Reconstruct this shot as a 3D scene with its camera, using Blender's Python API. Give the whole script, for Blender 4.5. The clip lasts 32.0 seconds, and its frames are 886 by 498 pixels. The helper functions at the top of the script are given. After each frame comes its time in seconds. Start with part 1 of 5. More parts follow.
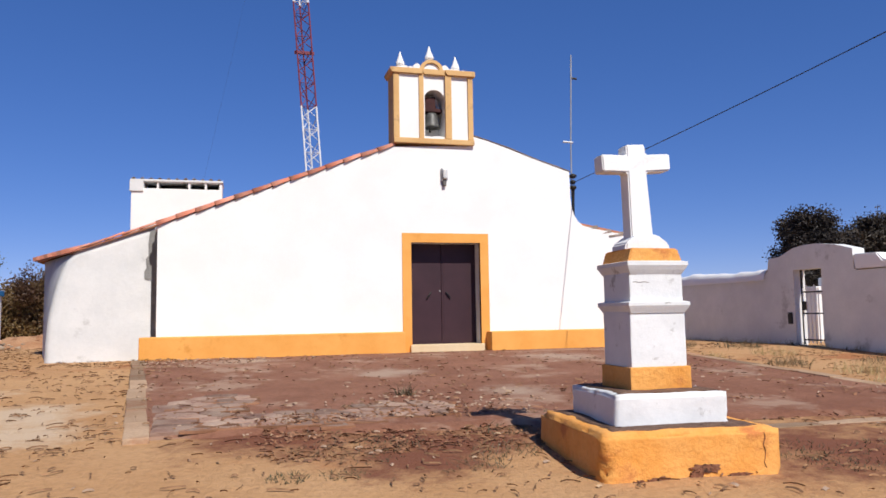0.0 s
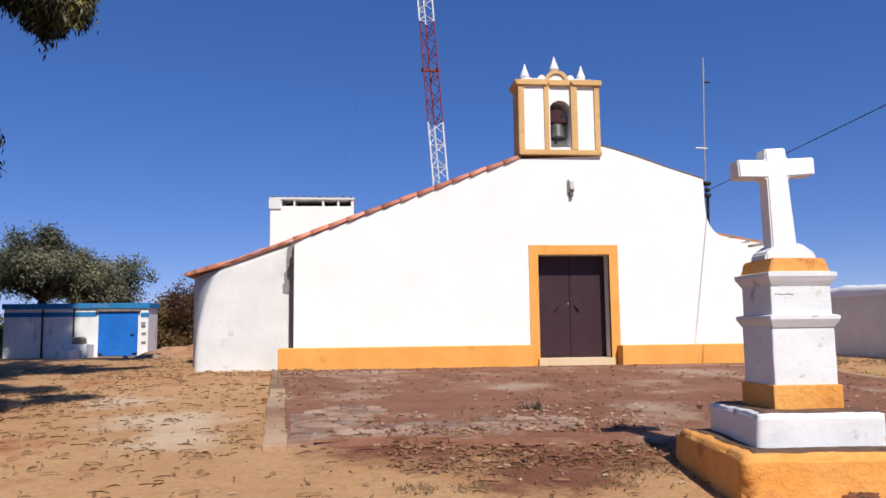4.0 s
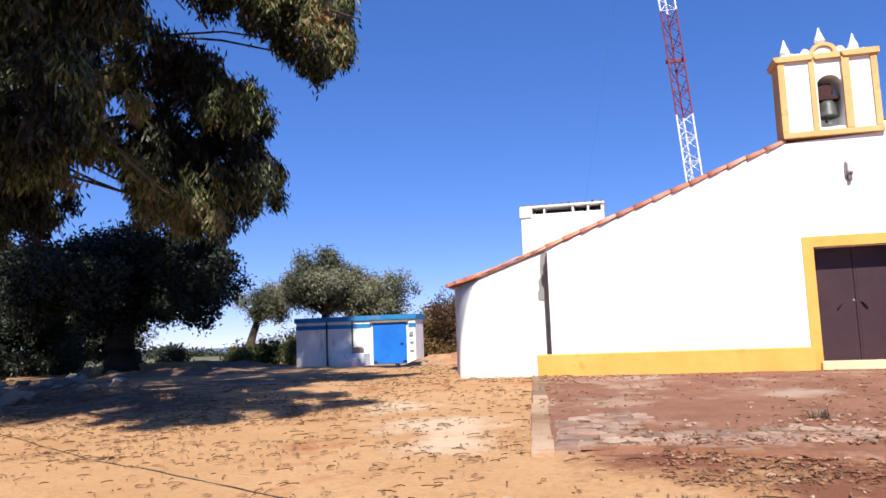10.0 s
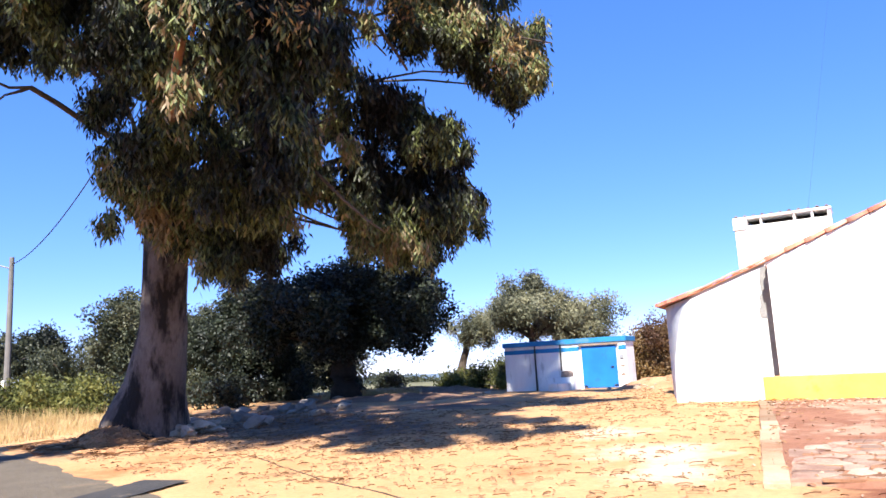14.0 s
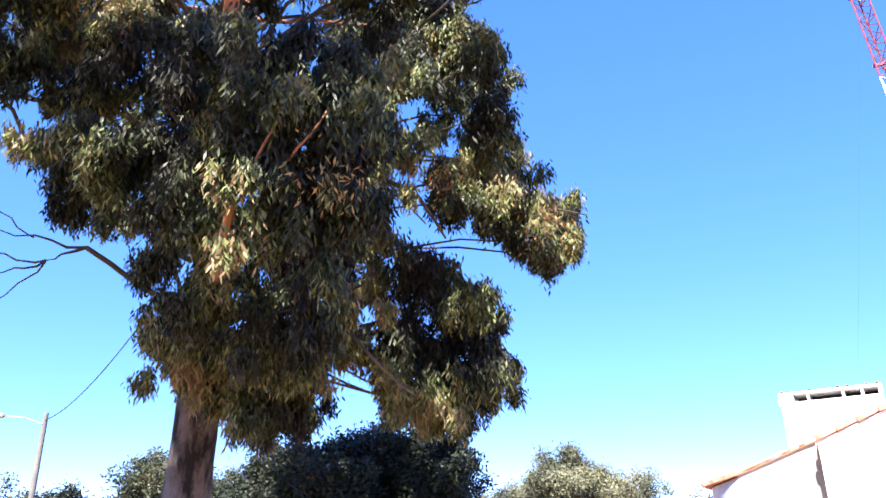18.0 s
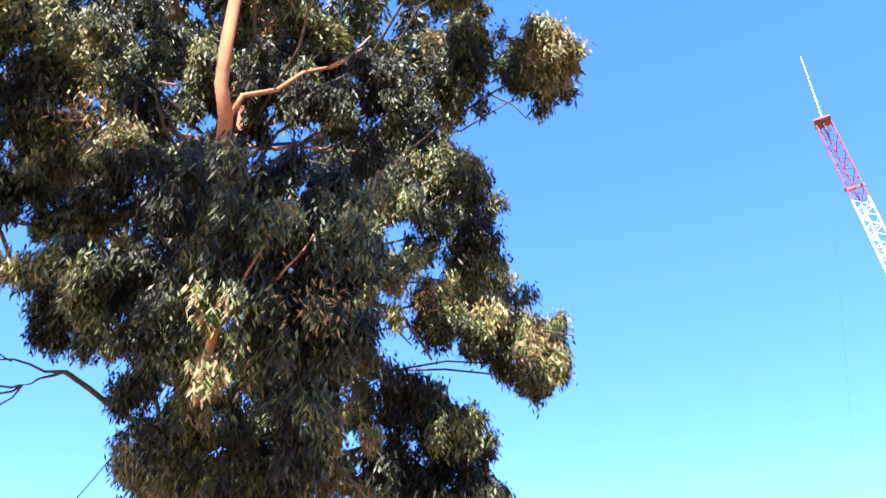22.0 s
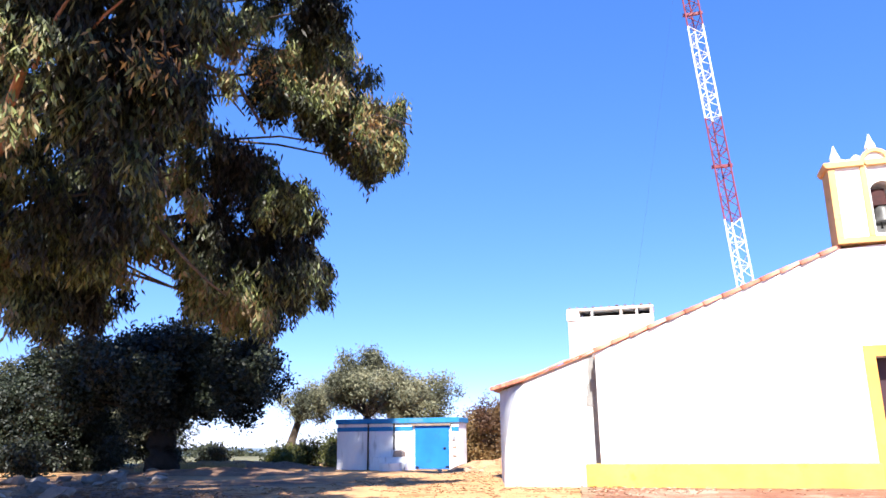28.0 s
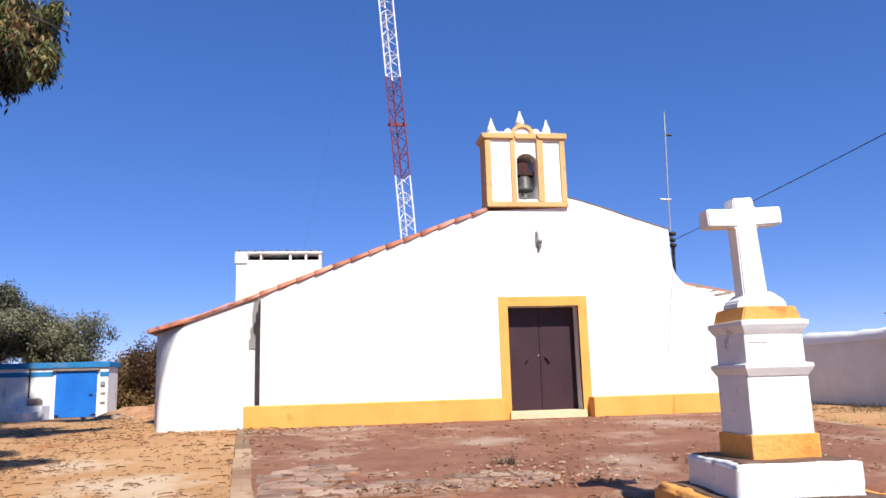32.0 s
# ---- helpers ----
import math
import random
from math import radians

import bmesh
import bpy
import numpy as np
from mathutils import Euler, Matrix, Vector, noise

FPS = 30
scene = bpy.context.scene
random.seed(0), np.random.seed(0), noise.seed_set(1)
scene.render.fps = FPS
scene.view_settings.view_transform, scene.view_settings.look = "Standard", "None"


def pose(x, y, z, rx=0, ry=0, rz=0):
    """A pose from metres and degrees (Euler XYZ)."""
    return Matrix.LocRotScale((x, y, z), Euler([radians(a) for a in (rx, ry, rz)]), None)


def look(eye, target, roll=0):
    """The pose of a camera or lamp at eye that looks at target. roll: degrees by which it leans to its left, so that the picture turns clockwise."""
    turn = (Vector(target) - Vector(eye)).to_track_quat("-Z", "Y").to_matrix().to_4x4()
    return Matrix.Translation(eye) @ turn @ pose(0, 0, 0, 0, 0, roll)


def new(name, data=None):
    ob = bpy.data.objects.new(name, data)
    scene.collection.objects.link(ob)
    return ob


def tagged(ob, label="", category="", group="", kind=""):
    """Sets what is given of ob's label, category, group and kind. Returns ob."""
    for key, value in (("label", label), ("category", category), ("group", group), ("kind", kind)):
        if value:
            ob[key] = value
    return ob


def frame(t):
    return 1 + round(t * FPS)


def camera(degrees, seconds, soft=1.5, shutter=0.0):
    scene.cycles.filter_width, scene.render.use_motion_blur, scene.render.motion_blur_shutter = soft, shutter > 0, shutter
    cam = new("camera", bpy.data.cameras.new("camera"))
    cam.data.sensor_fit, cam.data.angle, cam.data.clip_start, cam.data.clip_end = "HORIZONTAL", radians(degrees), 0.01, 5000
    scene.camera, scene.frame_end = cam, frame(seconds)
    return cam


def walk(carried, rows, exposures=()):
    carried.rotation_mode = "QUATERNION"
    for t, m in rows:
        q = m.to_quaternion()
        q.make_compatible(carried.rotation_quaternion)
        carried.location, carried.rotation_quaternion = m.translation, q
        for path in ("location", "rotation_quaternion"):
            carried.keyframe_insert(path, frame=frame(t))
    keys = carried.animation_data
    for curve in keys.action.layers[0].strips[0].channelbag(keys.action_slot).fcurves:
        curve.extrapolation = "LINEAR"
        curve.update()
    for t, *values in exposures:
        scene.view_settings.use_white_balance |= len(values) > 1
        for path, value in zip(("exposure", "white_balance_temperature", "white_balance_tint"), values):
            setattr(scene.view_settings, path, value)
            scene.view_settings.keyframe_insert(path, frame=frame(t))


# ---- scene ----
# ---- the camera and its way ----
PATH = [
    (0, 0.000, -0.000, 1.600, -15.25, 4.94, -0.94),
    (0.5, 0.033, 0.013, 1.594, -13.88, 5.25, -0.97),
    (1, 0.040, 0.019, 1.593, -12.67, 5.35, -0.75),
    (1.5, 0.038, 0.016, 1.596, -11.35, 5.46, -0.87),
    (2, 0.035, 0.014, 1.595, -9.77, 5.48, -0.79),
    (2.5, 0.031, 0.014, 1.598, -8.39, 5.54, -0.85),
    (3, 0.028, 0.015, 1.601, -7.33, 5.64, -1.14),
    (3.5, 0.027, 0.014, 1.603, -6.41, 6.03, -0.88),
    (5.5, -0.021, 0.010, 1.590, -2.19, 5.66, -0.49),
    (6, -0.020, 0.014, 1.581, -0.44, 5.44, -0.22),
    (6.5, -0.024, 0.012, 1.582, 0.77, 5.71, -0.37),
    (7, -0.023, 0.010, 1.598, 1.83, 6.11, -0.50),
    (7.5, -0.013, -0.006, 1.601, 3.17, 6.73, -0.74),
    (8, -0.016, -0.007, 1.601, 4.53, 6.79, -0.81),
    (8.5, -0.020, -0.014, 1.611, 5.94, 7.04, -0.64),
    (9, -0.026, -0.028, 1.622, 8.19, 7.24, -0.75),
    (9.5, -0.030, -0.030, 1.627, 10.51, 7.15, -1.36),
    (10, -0.041, -0.016, 1.631, 13.29, 6.83, -2.02),
    (10.5, -0.051, 0.000, 1.630, 16.13, 6.61, -2.92),
    (11, -0.055, 0.005, 1.621, 18.01, 6.01, -2.83),
    (11.5, -0.056, 0.005, 1.617, 19.99, 5.90, -2.84),
    (12, -0.054, -0.015, 1.616, 22.91, 6.15, -2.96),
    (12.5, -0.059, -0.025, 1.612, 25.28, 5.97, -2.48),
    (13, -0.056, -0.017, 1.624, 27.54, 5.44, -2.89),
    (13.5, -0.056, -0.008, 1.631, 27.97, 6.88, -2.94),
    (14, -0.053, -0.008, 1.639, 28.65, 9.27, -2.92),
    (14.5, -0.058, -0.008, 1.646, 29.03, 11.38, -2.26),
    (16.5, -0.072, -0.029, 1.643, 30.70, 17.05, -0.86),
    (17, -0.068, -0.032, 1.643, 30.58, 18.56, -0.65),
    (17.5, -0.049, -0.014, 1.635, 31.04, 20.60, -0.61),
    (18, -0.036, 0.000, 1.635, 31.07, 21.87, -0.88),
    (18.5, -0.016, 0.010, 1.645, 30.94, 23.60, -0.90),
    (19, -0.016, 0.002, 1.652, 31.06, 25.24, -0.58),
    (19.5, -0.014, 0.009, 1.660, 31.04, 27.59, -0.75),
    (20, -0.005, -0.004, 1.649, 30.88, 28.62, -0.91),
    (20.5, 0.003, -0.010, 1.644, 30.29, 30.82, -1.01),
    (21, -0.006, -0.012, 1.641, 30.11, 32.21, -1.51),
    (21.5, -0.019, -0.012, 1.645, 29.74, 32.87, -1.72),
    (22, -0.025, -0.006, 1.648, 29.70, 30.98, -1.69),
    (22.5, -0.031, 0.006, 1.636, 29.80, 29.92, -1.44),
    (23, -0.037, 0.028, 1.619, 29.49, 28.10, -1.17),
    (23.5, -0.037, 0.040, 1.611, 29.60, 26.79, -1.10),
    (24, -0.043, 0.041, 1.608, 29.53, 25.39, -1.18),
    (24.5, -0.042, 0.039, 1.604, 29.24, 23.66, -1.15),
    (25, -0.038, 0.033, 1.605, 28.65, 21.49, -1.21),
    (25.5, -0.039, 0.029, 1.605, 26.72, 20.22, -1.14),
    (27.5, -0.099, -0.001, 1.633, 19.12, 14.91, -0.71),
    (28, -0.103, 0.006, 1.629, 16.49, 14.58, -0.57),
    (28.5, -0.095, 0.007, 1.631, 12.56, 14.12, -1.09),
    (29, -0.082, 0.015, 1.628, 10.03, 13.56, -1.23),
    (29.5, -0.070, 0.022, 1.620, 6.81, 13.11, -1.18),
    (30, -0.068, 0.036, 1.618, 3.86, 12.95, -0.42),
    (30.5, -0.059, 0.059, 1.619, 0.16, 13.10, -0.12),
    (31, -0.045, 0.067, 1.608, -2.85, 12.02, -0.54),
    (31.5, -0.018, 0.081, 1.608, -5.95, 10.88, -1.36),
    (32, -0.021, 0.103, 1.607, -8.20, 9.99, -1.68),
]
cam = camera(60.8, 32.0, soft=1.6)
EXPOSURES = [(0.0, 0.05), (6.0, 0.05), (9.0, 0.45), (10.5, 0.8), (13.0, 1.35), (17.0, 2.12), (19.0, 2.4), (21.5, 2.5), (24.0, 2.42), (28.0, 1.65), (30.0, 1.1), (32.0, 0.55)]
walk(cam, [(t, pose(x, y, z, 90 + pitch, 0, yaw) @ pose(0, 0, 0, 0, 0, roll)) for t, x, y, z, yaw, pitch, roll in PATH], EXPOSURES)

# ---- sky and sun ----
SUN_SIDE, SUN_UP = 15.0, 47.0          # degrees to the right of the facade's normal, and above the horizon
world = bpy.data.worlds.new("sky")
scene.world = world
world.use_nodes = True
wn, wl = world.node_tree.nodes, world.node_tree.links
sky = wn.new("ShaderNodeTexSky")
sky.sky_type, sky.sun_disc = "NISHITA", False
sky.sun_elevation, sky.sun_rotation = radians(SUN_UP), radians(180 - SUN_SIDE)
sky.altitude, sky.air_density, sky.dust_density, sky.ozone_density = 2200, 0.8, 0.0, 4.0
deep = wn.new("ShaderNodeHueSaturation")
deep.inputs["Saturation"].default_value = 1.4
even = wn.new("ShaderNodeGamma")              # a clear, dry sky: less glare along the horizon
even.inputs["Gamma"].default_value = 0.62
tint = wn.new("ShaderNodeMix")
tint.data_type, tint.blend_type = "RGBA", "MULTIPLY"
tint.inputs[0].default_value, tint.inputs[7].default_value = 1.0, (1.02, 0.965, 1.19, 1)
wl.new(sky.outputs[0], even.inputs[0])
wl.new(even.outputs[0], tint.inputs[6])
wl.new(tint.outputs[2], deep.inputs["Color"])
wl.new(deep.outputs[0], wn["Background"].inputs[0])
wn["Background"].inputs[1].default_value = 0.172
sun = new("sun", bpy.data.lights.new("sun", "SUN"))
sun.data.energy, sun.data.angle, sun.data.color = 5.0, radians(0.53), (1.0, 0.95, 0.87)
sun.matrix_world = look((20 * math.sin(radians(SUN_SIDE)), -20 * math.cos(radians(SUN_SIDE)), 20 * math.tan(radians(SUN_UP))), (0, 0, 0))


# ---- materials ----
def mat(name, c1, c2, scale=2.0, fine=40.0, rough=0.85, bump=0.25, depth=0.02, c3=None, amount3=0.0, scale3=0.6, metal=0.0, isl="", mix_fine=0.5, spec=0.3, scrub=None, spots=(), squash=None):
    """Two colours mixed by coarse and fine noise, a third one as stains, bump from the fine noise; isl: 'object' or 'island' varies the pieces."""
    m = bpy.data.materials.new(name)
    m.use_nodes = True
    n, l = m.node_tree.nodes, m.node_tree.links
    p = n["Principled BSDF"]
    p.inputs["Roughness"].default_value, p.inputs["Metallic"].default_value = rough, metal
    p.inputs["Specular IOR Level"].default_value = spec
    geo = n.new("ShaderNodeNewGeometry")
    where = geo.outputs["Position"]
    if squash:
        sq = n.new("ShaderNodeVectorMath")
        sq.operation, sq.inputs[1].default_value = "MULTIPLY", squash
        l.new(where, sq.inputs[0])
        where = sq.outputs[0]

    def tex(s, detail=5.0, rgh=0.6):
        t = n.new("ShaderNodeTexNoise")
        t.inputs["Scale"].default_value, t.inputs["Detail"].default_value, t.inputs["Roughness"].default_value = s, detail, rgh
        l.new(where, t.inputs["Vector"])
        return t

    def mixed(fac, a, b):
        x = n.new("ShaderNodeMix")
        x.data_type = "RGBA"
        l.new(fac, x.inputs[0])
        for sock, v in ((6, a), (7, b)):
            if isinstance(v, tuple):
                x.inputs[sock].default_value = (*v, 1)
            else:
                l.new(v, x.inputs[sock])
        return x.outputs[2]

    def ramp(fac, lo, hi):
        r = n.new("ShaderNodeMapRange")
        r.inputs[1].default_value, r.inputs[2].default_value = lo, hi
        l.new(fac, r.inputs[0])
        return r.outputs[0]

    coarse, small = tex(scale), tex(fine, 4.0, 0.7)
    col = mixed(ramp(coarse.outputs[0], 0.35, 0.65), c1, c2)
    dark = tuple(v * 0.55 for v in c1)
    k = n.new("ShaderNodeMath")
    k.operation = "MULTIPLY"
    l.new(ramp(small.outputs[0], 0.45, 0.75), k.inputs[0])
    k.inputs[1].default_value = mix_fine
    col = mixed(k.outputs[0], col, dark)
    if c3:
        col = mixed(ramp(tex(scale3, 8.0, 0.65).outputs[0], 0.62 - amount3 * 0.3, 0.7 - amount3 * 0.25), col, c3)
    if scrub:                     # open country beyond the clearing
        far = n.new("ShaderNodeVectorMath")
        far.operation = "LENGTH"
        l.new(geo.outputs["Position"], far.inputs[0])
        w = n.new("ShaderNodeMath")
        w.operation, w.inputs[1].default_value = "MULTIPLY_ADD", 14.0
        l.new(tex(0.12, 6.0, 0.7).outputs[0], w.inputs[0])
        l.new(far.outputs[1], w.inputs[2])
        col = mixed(ramp(w.outputs[0], 46, 58), col, mixed(ramp(tex(0.03).outputs[0], 0.4, 0.6), scrub, tuple(v * 0.6 for v in scrub)))
    for sx, sy, sr, c_spot in spots:      # ragged stains: spilt cement, soil, wear, and humus that also paints tree shade
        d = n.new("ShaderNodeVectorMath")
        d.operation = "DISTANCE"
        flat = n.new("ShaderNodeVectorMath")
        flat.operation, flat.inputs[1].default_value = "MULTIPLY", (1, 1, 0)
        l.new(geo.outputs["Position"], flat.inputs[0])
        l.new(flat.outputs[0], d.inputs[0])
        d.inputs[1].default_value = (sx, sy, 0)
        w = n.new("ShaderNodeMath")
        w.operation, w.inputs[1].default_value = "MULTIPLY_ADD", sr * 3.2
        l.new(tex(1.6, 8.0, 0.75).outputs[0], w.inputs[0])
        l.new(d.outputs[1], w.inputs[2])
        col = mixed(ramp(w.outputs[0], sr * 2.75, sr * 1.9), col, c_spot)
    if isl:
        src = n.new("ShaderNodeObjectInfo").outputs["Random"] if isl == "object" else geo.outputs["Random Per Island"]
        hsv = n.new("ShaderNodeHueSaturation")
        l.new(ramp(src, -0.6, 1.4), hsv.inputs["Value"])
        hsv.inputs["Value"].default_value = 1
        sc = n.new("ShaderNodeMapRange")
        sc.inputs[3].default_value, sc.inputs[4].default_value = 0.65, 1.3
        l.new(src, sc.inputs[0])
        l.new(sc.outputs[0], hsv.inputs["Value"])
        l.new(col, hsv.inputs["Color"])
        col = hsv.outputs[0]
    l.new(col, p.inputs["Base Color"])
    if bump:
        b = n.new("ShaderNodeBump")
        b.inputs["Strength"].default_value, b.inputs["Distance"].default_value = bump, depth
        add = n.new("ShaderNodeMath")
        l.new(small.outputs[0], add.inputs[0])
        l.new(coarse.outputs[0], add.inputs[1])
        l.new(add.outputs[0], b.inputs["Height"])
        l.new(b.outputs[0], p.inputs["Normal"])
    return m


def leaf_mat(name, stops, clear=0.25, gloss=0.55):
    """Leaves: a colour of the ramp for each leaf, some light through the blade."""
    m = bpy.data.materials.new(name)
    m.use_nodes = True
    n, l = m.node_tree.nodes, m.node_tree.links
    geo, r = n.new("ShaderNodeNewGeometry"), n.new("ShaderNodeValToRGB")
    # broad noise tones whole sprays: leaf age, plus shade and sun as colour
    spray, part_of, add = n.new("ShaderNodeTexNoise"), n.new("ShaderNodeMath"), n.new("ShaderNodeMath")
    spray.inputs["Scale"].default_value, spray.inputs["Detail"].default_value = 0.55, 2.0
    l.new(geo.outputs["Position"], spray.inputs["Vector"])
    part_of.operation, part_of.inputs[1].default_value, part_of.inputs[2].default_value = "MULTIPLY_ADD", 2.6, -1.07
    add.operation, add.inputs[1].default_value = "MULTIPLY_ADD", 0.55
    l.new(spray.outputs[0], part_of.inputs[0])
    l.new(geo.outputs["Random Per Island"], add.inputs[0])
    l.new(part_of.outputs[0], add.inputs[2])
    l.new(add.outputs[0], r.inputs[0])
    while len(r.color_ramp.elements) < len(stops):
        r.color_ramp.elements.new(0.5)
    for e, (at, c) in zip(r.color_ramp.elements, stops):
        e.position, e.color = at, (*c, 1)
    p = n["Principled BSDF"]
    p.inputs["Roughness"].default_value, p.inputs["Specular IOR Level"].default_value = gloss, 0.3
    t, x = n.new("ShaderNodeBsdfTranslucent"), n.new("ShaderNodeMixShader")
    l.new(r.outputs[0], p.inputs["Base Color"])
    l.new(r.outputs[0], t.inputs[0])
    x.inputs[0].default_value = clear
    l.new(p.outputs[0], x.inputs[1])
    l.new(t.outputs[0], x.inputs[2])
    l.new(x.outputs[0], n["Material Output"].inputs[0])
    return m


WHITE = mat("whitewash", (0.8, 0.79, 0.77), (0.84, 0.835, 0.82), 0.9, 25, 0.9, 0.25, 0.015, mix_fine=0.04)
# greyer than WHITE: aged, and darkened further for the walls in shade
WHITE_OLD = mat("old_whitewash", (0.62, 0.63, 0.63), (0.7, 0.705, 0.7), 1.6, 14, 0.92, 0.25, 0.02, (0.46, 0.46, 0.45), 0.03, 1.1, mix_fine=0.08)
WHITE_CHIP = mat("flaking_whitewash", (0.68, 0.69, 0.69), (0.76, 0.765, 0.76), 3.0, 14, 0.92, 0.18, 0.03, (0.4, 0.39, 0.37), 0.03, 5.0, mix_fine=0.05)
CAPSTONE = mat("bare_brown_cement", (0.12, 0.068, 0.046), (0.21, 0.125, 0.085), 3.5, 30, 0.95, 0.9, 0.03, (0.06, 0.035, 0.025), 0.25, 5.0)
WHITE_SHED = mat("streaked_whitewash", (0.7, 0.7, 0.69), (0.8, 0.8, 0.78), 1.6, 20, 0.9, 0.3, 0.02, (0.48, 0.47, 0.44), 0.12, 2.2, mix_fine=0.12, squash=(1, 1, 0.25))
OCHRE = mat("ochre_paint", (0.74, 0.33, 0.07), (0.8, 0.39, 0.1), 1.2, 30, 0.85, 0.25, 0.012, (0.64, 0.27, 0.05), 0.06, 1.0, mix_fine=0.12)
OCHRE_PALE = mat("pale_ochre_paint", (0.6, 0.36, 0.15), (0.67, 0.43, 0.19), 1.5, 30, 0.85, 0.2, 0.01, (0.46, 0.28, 0.13), 0.12, 3.0, mix_fine=0.15)
OCHRE_OLD = mat("weathered_ochre_paint", (0.72, 0.3, 0.06), (0.8, 0.39, 0.11), 2.2, 18, 0.9, 0.6, 0.03, (0.55, 0.2, 0.06), 0.1, 2.0, mix_fine=0.25)
DOOR = mat("maroon_door_paint", (0.03, 0.011, 0.016), (0.042, 0.016, 0.022), 1.5, 30, 0.5, 0.1, 0.005, mix_fine=0.15, spec=0.4)
TILE = mat("terracotta", (0.54, 0.18, 0.11), (0.64, 0.29, 0.2), 2.0, 25, 0.85, 0.3, 0.01, (0.34, 0.17, 0.12), 0.14, 2.5, isl="object")
ROOF = mat("terracotta_roof", (0.42, 0.16, 0.08), (0.55, 0.25, 0.14), 1.0, 15, 0.9, 0.4, 0.02, (0.3, 0.2, 0.13), 0.2, 1.0, isl="island")
GREYSTONE = mat("weathered_cement", (0.2, 0.14, 0.11), (0.31, 0.25, 0.21), 2.5, 35, 0.95, 0.8, 0.02, (0.14, 0.1, 0.08), 0.14, 3.0)
BARE = mat("bare_red_masonry", (0.2, 0.075, 0.04), (0.3, 0.14, 0.08), 8, 40, 0.97, 0.9, 0.02, (0.06, 0.03, 0.02), 0.3, 9.0)
KERB = mat("kerb_concrete", (0.31, 0.195, 0.115), (0.39, 0.27, 0.175), 1.5, 30, 0.95, 0.6, 0.015, (0.3, 0.15, 0.08), 0.2, 1.2, isl="object")
PALE, SOIL = (0.54, 0.4, 0.27), (0.18, 0.066, 0.034)
# leaf mould under the trees, darkened to put their shade into the ground
HUMUS_SHADE = (0.125, 0.078, 0.056)
SAND = mat("sandy_ground", (0.43, 0.23, 0.1), (0.51, 0.3, 0.145), 0.45, 14, 0.97, 0.8, 0.04, (0.36, 0.15, 0.06), 0.16, 0.4, mix_fine=0.5, scrub=(0.17, 0.16, 0.085), spots=((-2.7, 10.6, 1.0, PALE), (-3.9, 12.6, 0.8, PALE), (-2.2, 9.2, 0.7, PALE), (2.0, 7.9, 1.5, SOIL), (0.3, 8.3, 1.1, SOIL), (6.0, 6.2, 1.9, SOIL), (8.6, 6.4, 2.4, SOIL), (11.0, 6.6, 1.6, SOIL), (1.6, 6.9, 0.8, SOIL), (-14.5, 10.8, 1.8, HUMUS_SHADE), (-12.6, 14.8, 3.2, HUMUS_SHADE), (-16.5, 19.0, 4.0, HUMUS_SHADE), (-9.6, 13.4, 2.2, HUMUS_SHADE), (-19.5, 26.0, 4.5, HUMUS_SHADE), (-11.0, 20.0, 2.6, HUMUS_SHADE)))
WORN = (0.36, 0.25, 0.18)
PAVE = mat("red_cement", (0.2, 0.082, 0.046), (0.275, 0.126, 0.076), 1.1, 14, 0.92, 0.8, 0.03, (0.33, 0.205, 0.14), 0.26, 0.8, mix_fine=0.6, spots=((6.6, 15.0, 0.9, WORN), (2.6, 13.2, 0.7, WORN), (0.2, 16.2, 0.7, WORN), (4.0, 10.6, 0.6, WORN)))
STONE_RED = mat("worn_paving_stone", (0.26, 0.15, 0.11), (0.38, 0.27, 0.2), 2.0, 22, 0.95, 0.7, 0.02, (0.17, 0.08, 0.055), 0.2, 2.5, isl="object", mix_fine=0.4)
ASPHALT = mat("old_asphalt", (0.108, 0.086, 0.063), (0.138, 0.112, 0.083), 1.4, 16, 0.95, 1.0, 0.03, (0.19, 0.135, 0.085), 0.08, 0.6, mix_fine=0.6)
ASPHALT_DARK = mat("asphalt_patch", (0.035, 0.033, 0.034), (0.06, 0.055, 0.052), 1.5, 40, 0.9, 0.6, 0.015, (0.15, 0.118, 0.085), 0.1, 2.5, mix_fine=0.4)
CEMENT_PALE = mat("spilt_cement", (0.33, 0.22, 0.15), (0.44, 0.32, 0.23), 2.0, 30, 0.95, 0.4, 0.01, (0.5, 0.34, 0.2), 0.2, 2.0)
IRON = mat("dark_iron", (0.03, 0.03, 0.032), (0.05, 0.045, 0.04), 5, 60, 0.5, 0.2, 0.004, metal=0.6)
BRONZE = mat("old_bronze", (0.075, 0.075, 0.07), (0.13, 0.13, 0.125), 6, 50, 0.5, 0.2, 0.004, metal=0.3)
YOKE = mat("bell_wood", (0.035, 0.01, 0.01), (0.06, 0.017, 0.016), 6, 50, 0.75, 0.3, 0.006)
STEEL = mat("galvanised_steel", (0.4, 0.41, 0.42), (0.5, 0.5, 0.5), 6, 60, 0.5, 0.1, 0.004, metal=0.7)
MAST_RED = mat("mast_red_paint", (0.18, 0.036, 0.055), (0.22, 0.052, 0.072), 3, 30, 0.6, 0.1, 0.004)
MAST_WHITE = mat("mast_white_paint", (0.72, 0.73, 0.74), (0.8, 0.8, 0.8), 3, 30, 0.6, 0.1, 0.004)
BLUE = mat("blue_door_paint", (0.01, 0.13, 0.5), (0.012, 0.16, 0.56), 1.5, 30, 0.55, 0.15, 0.006, (0.02, 0.1, 0.38), 0.05, 1.4, mix_fine=0.1)
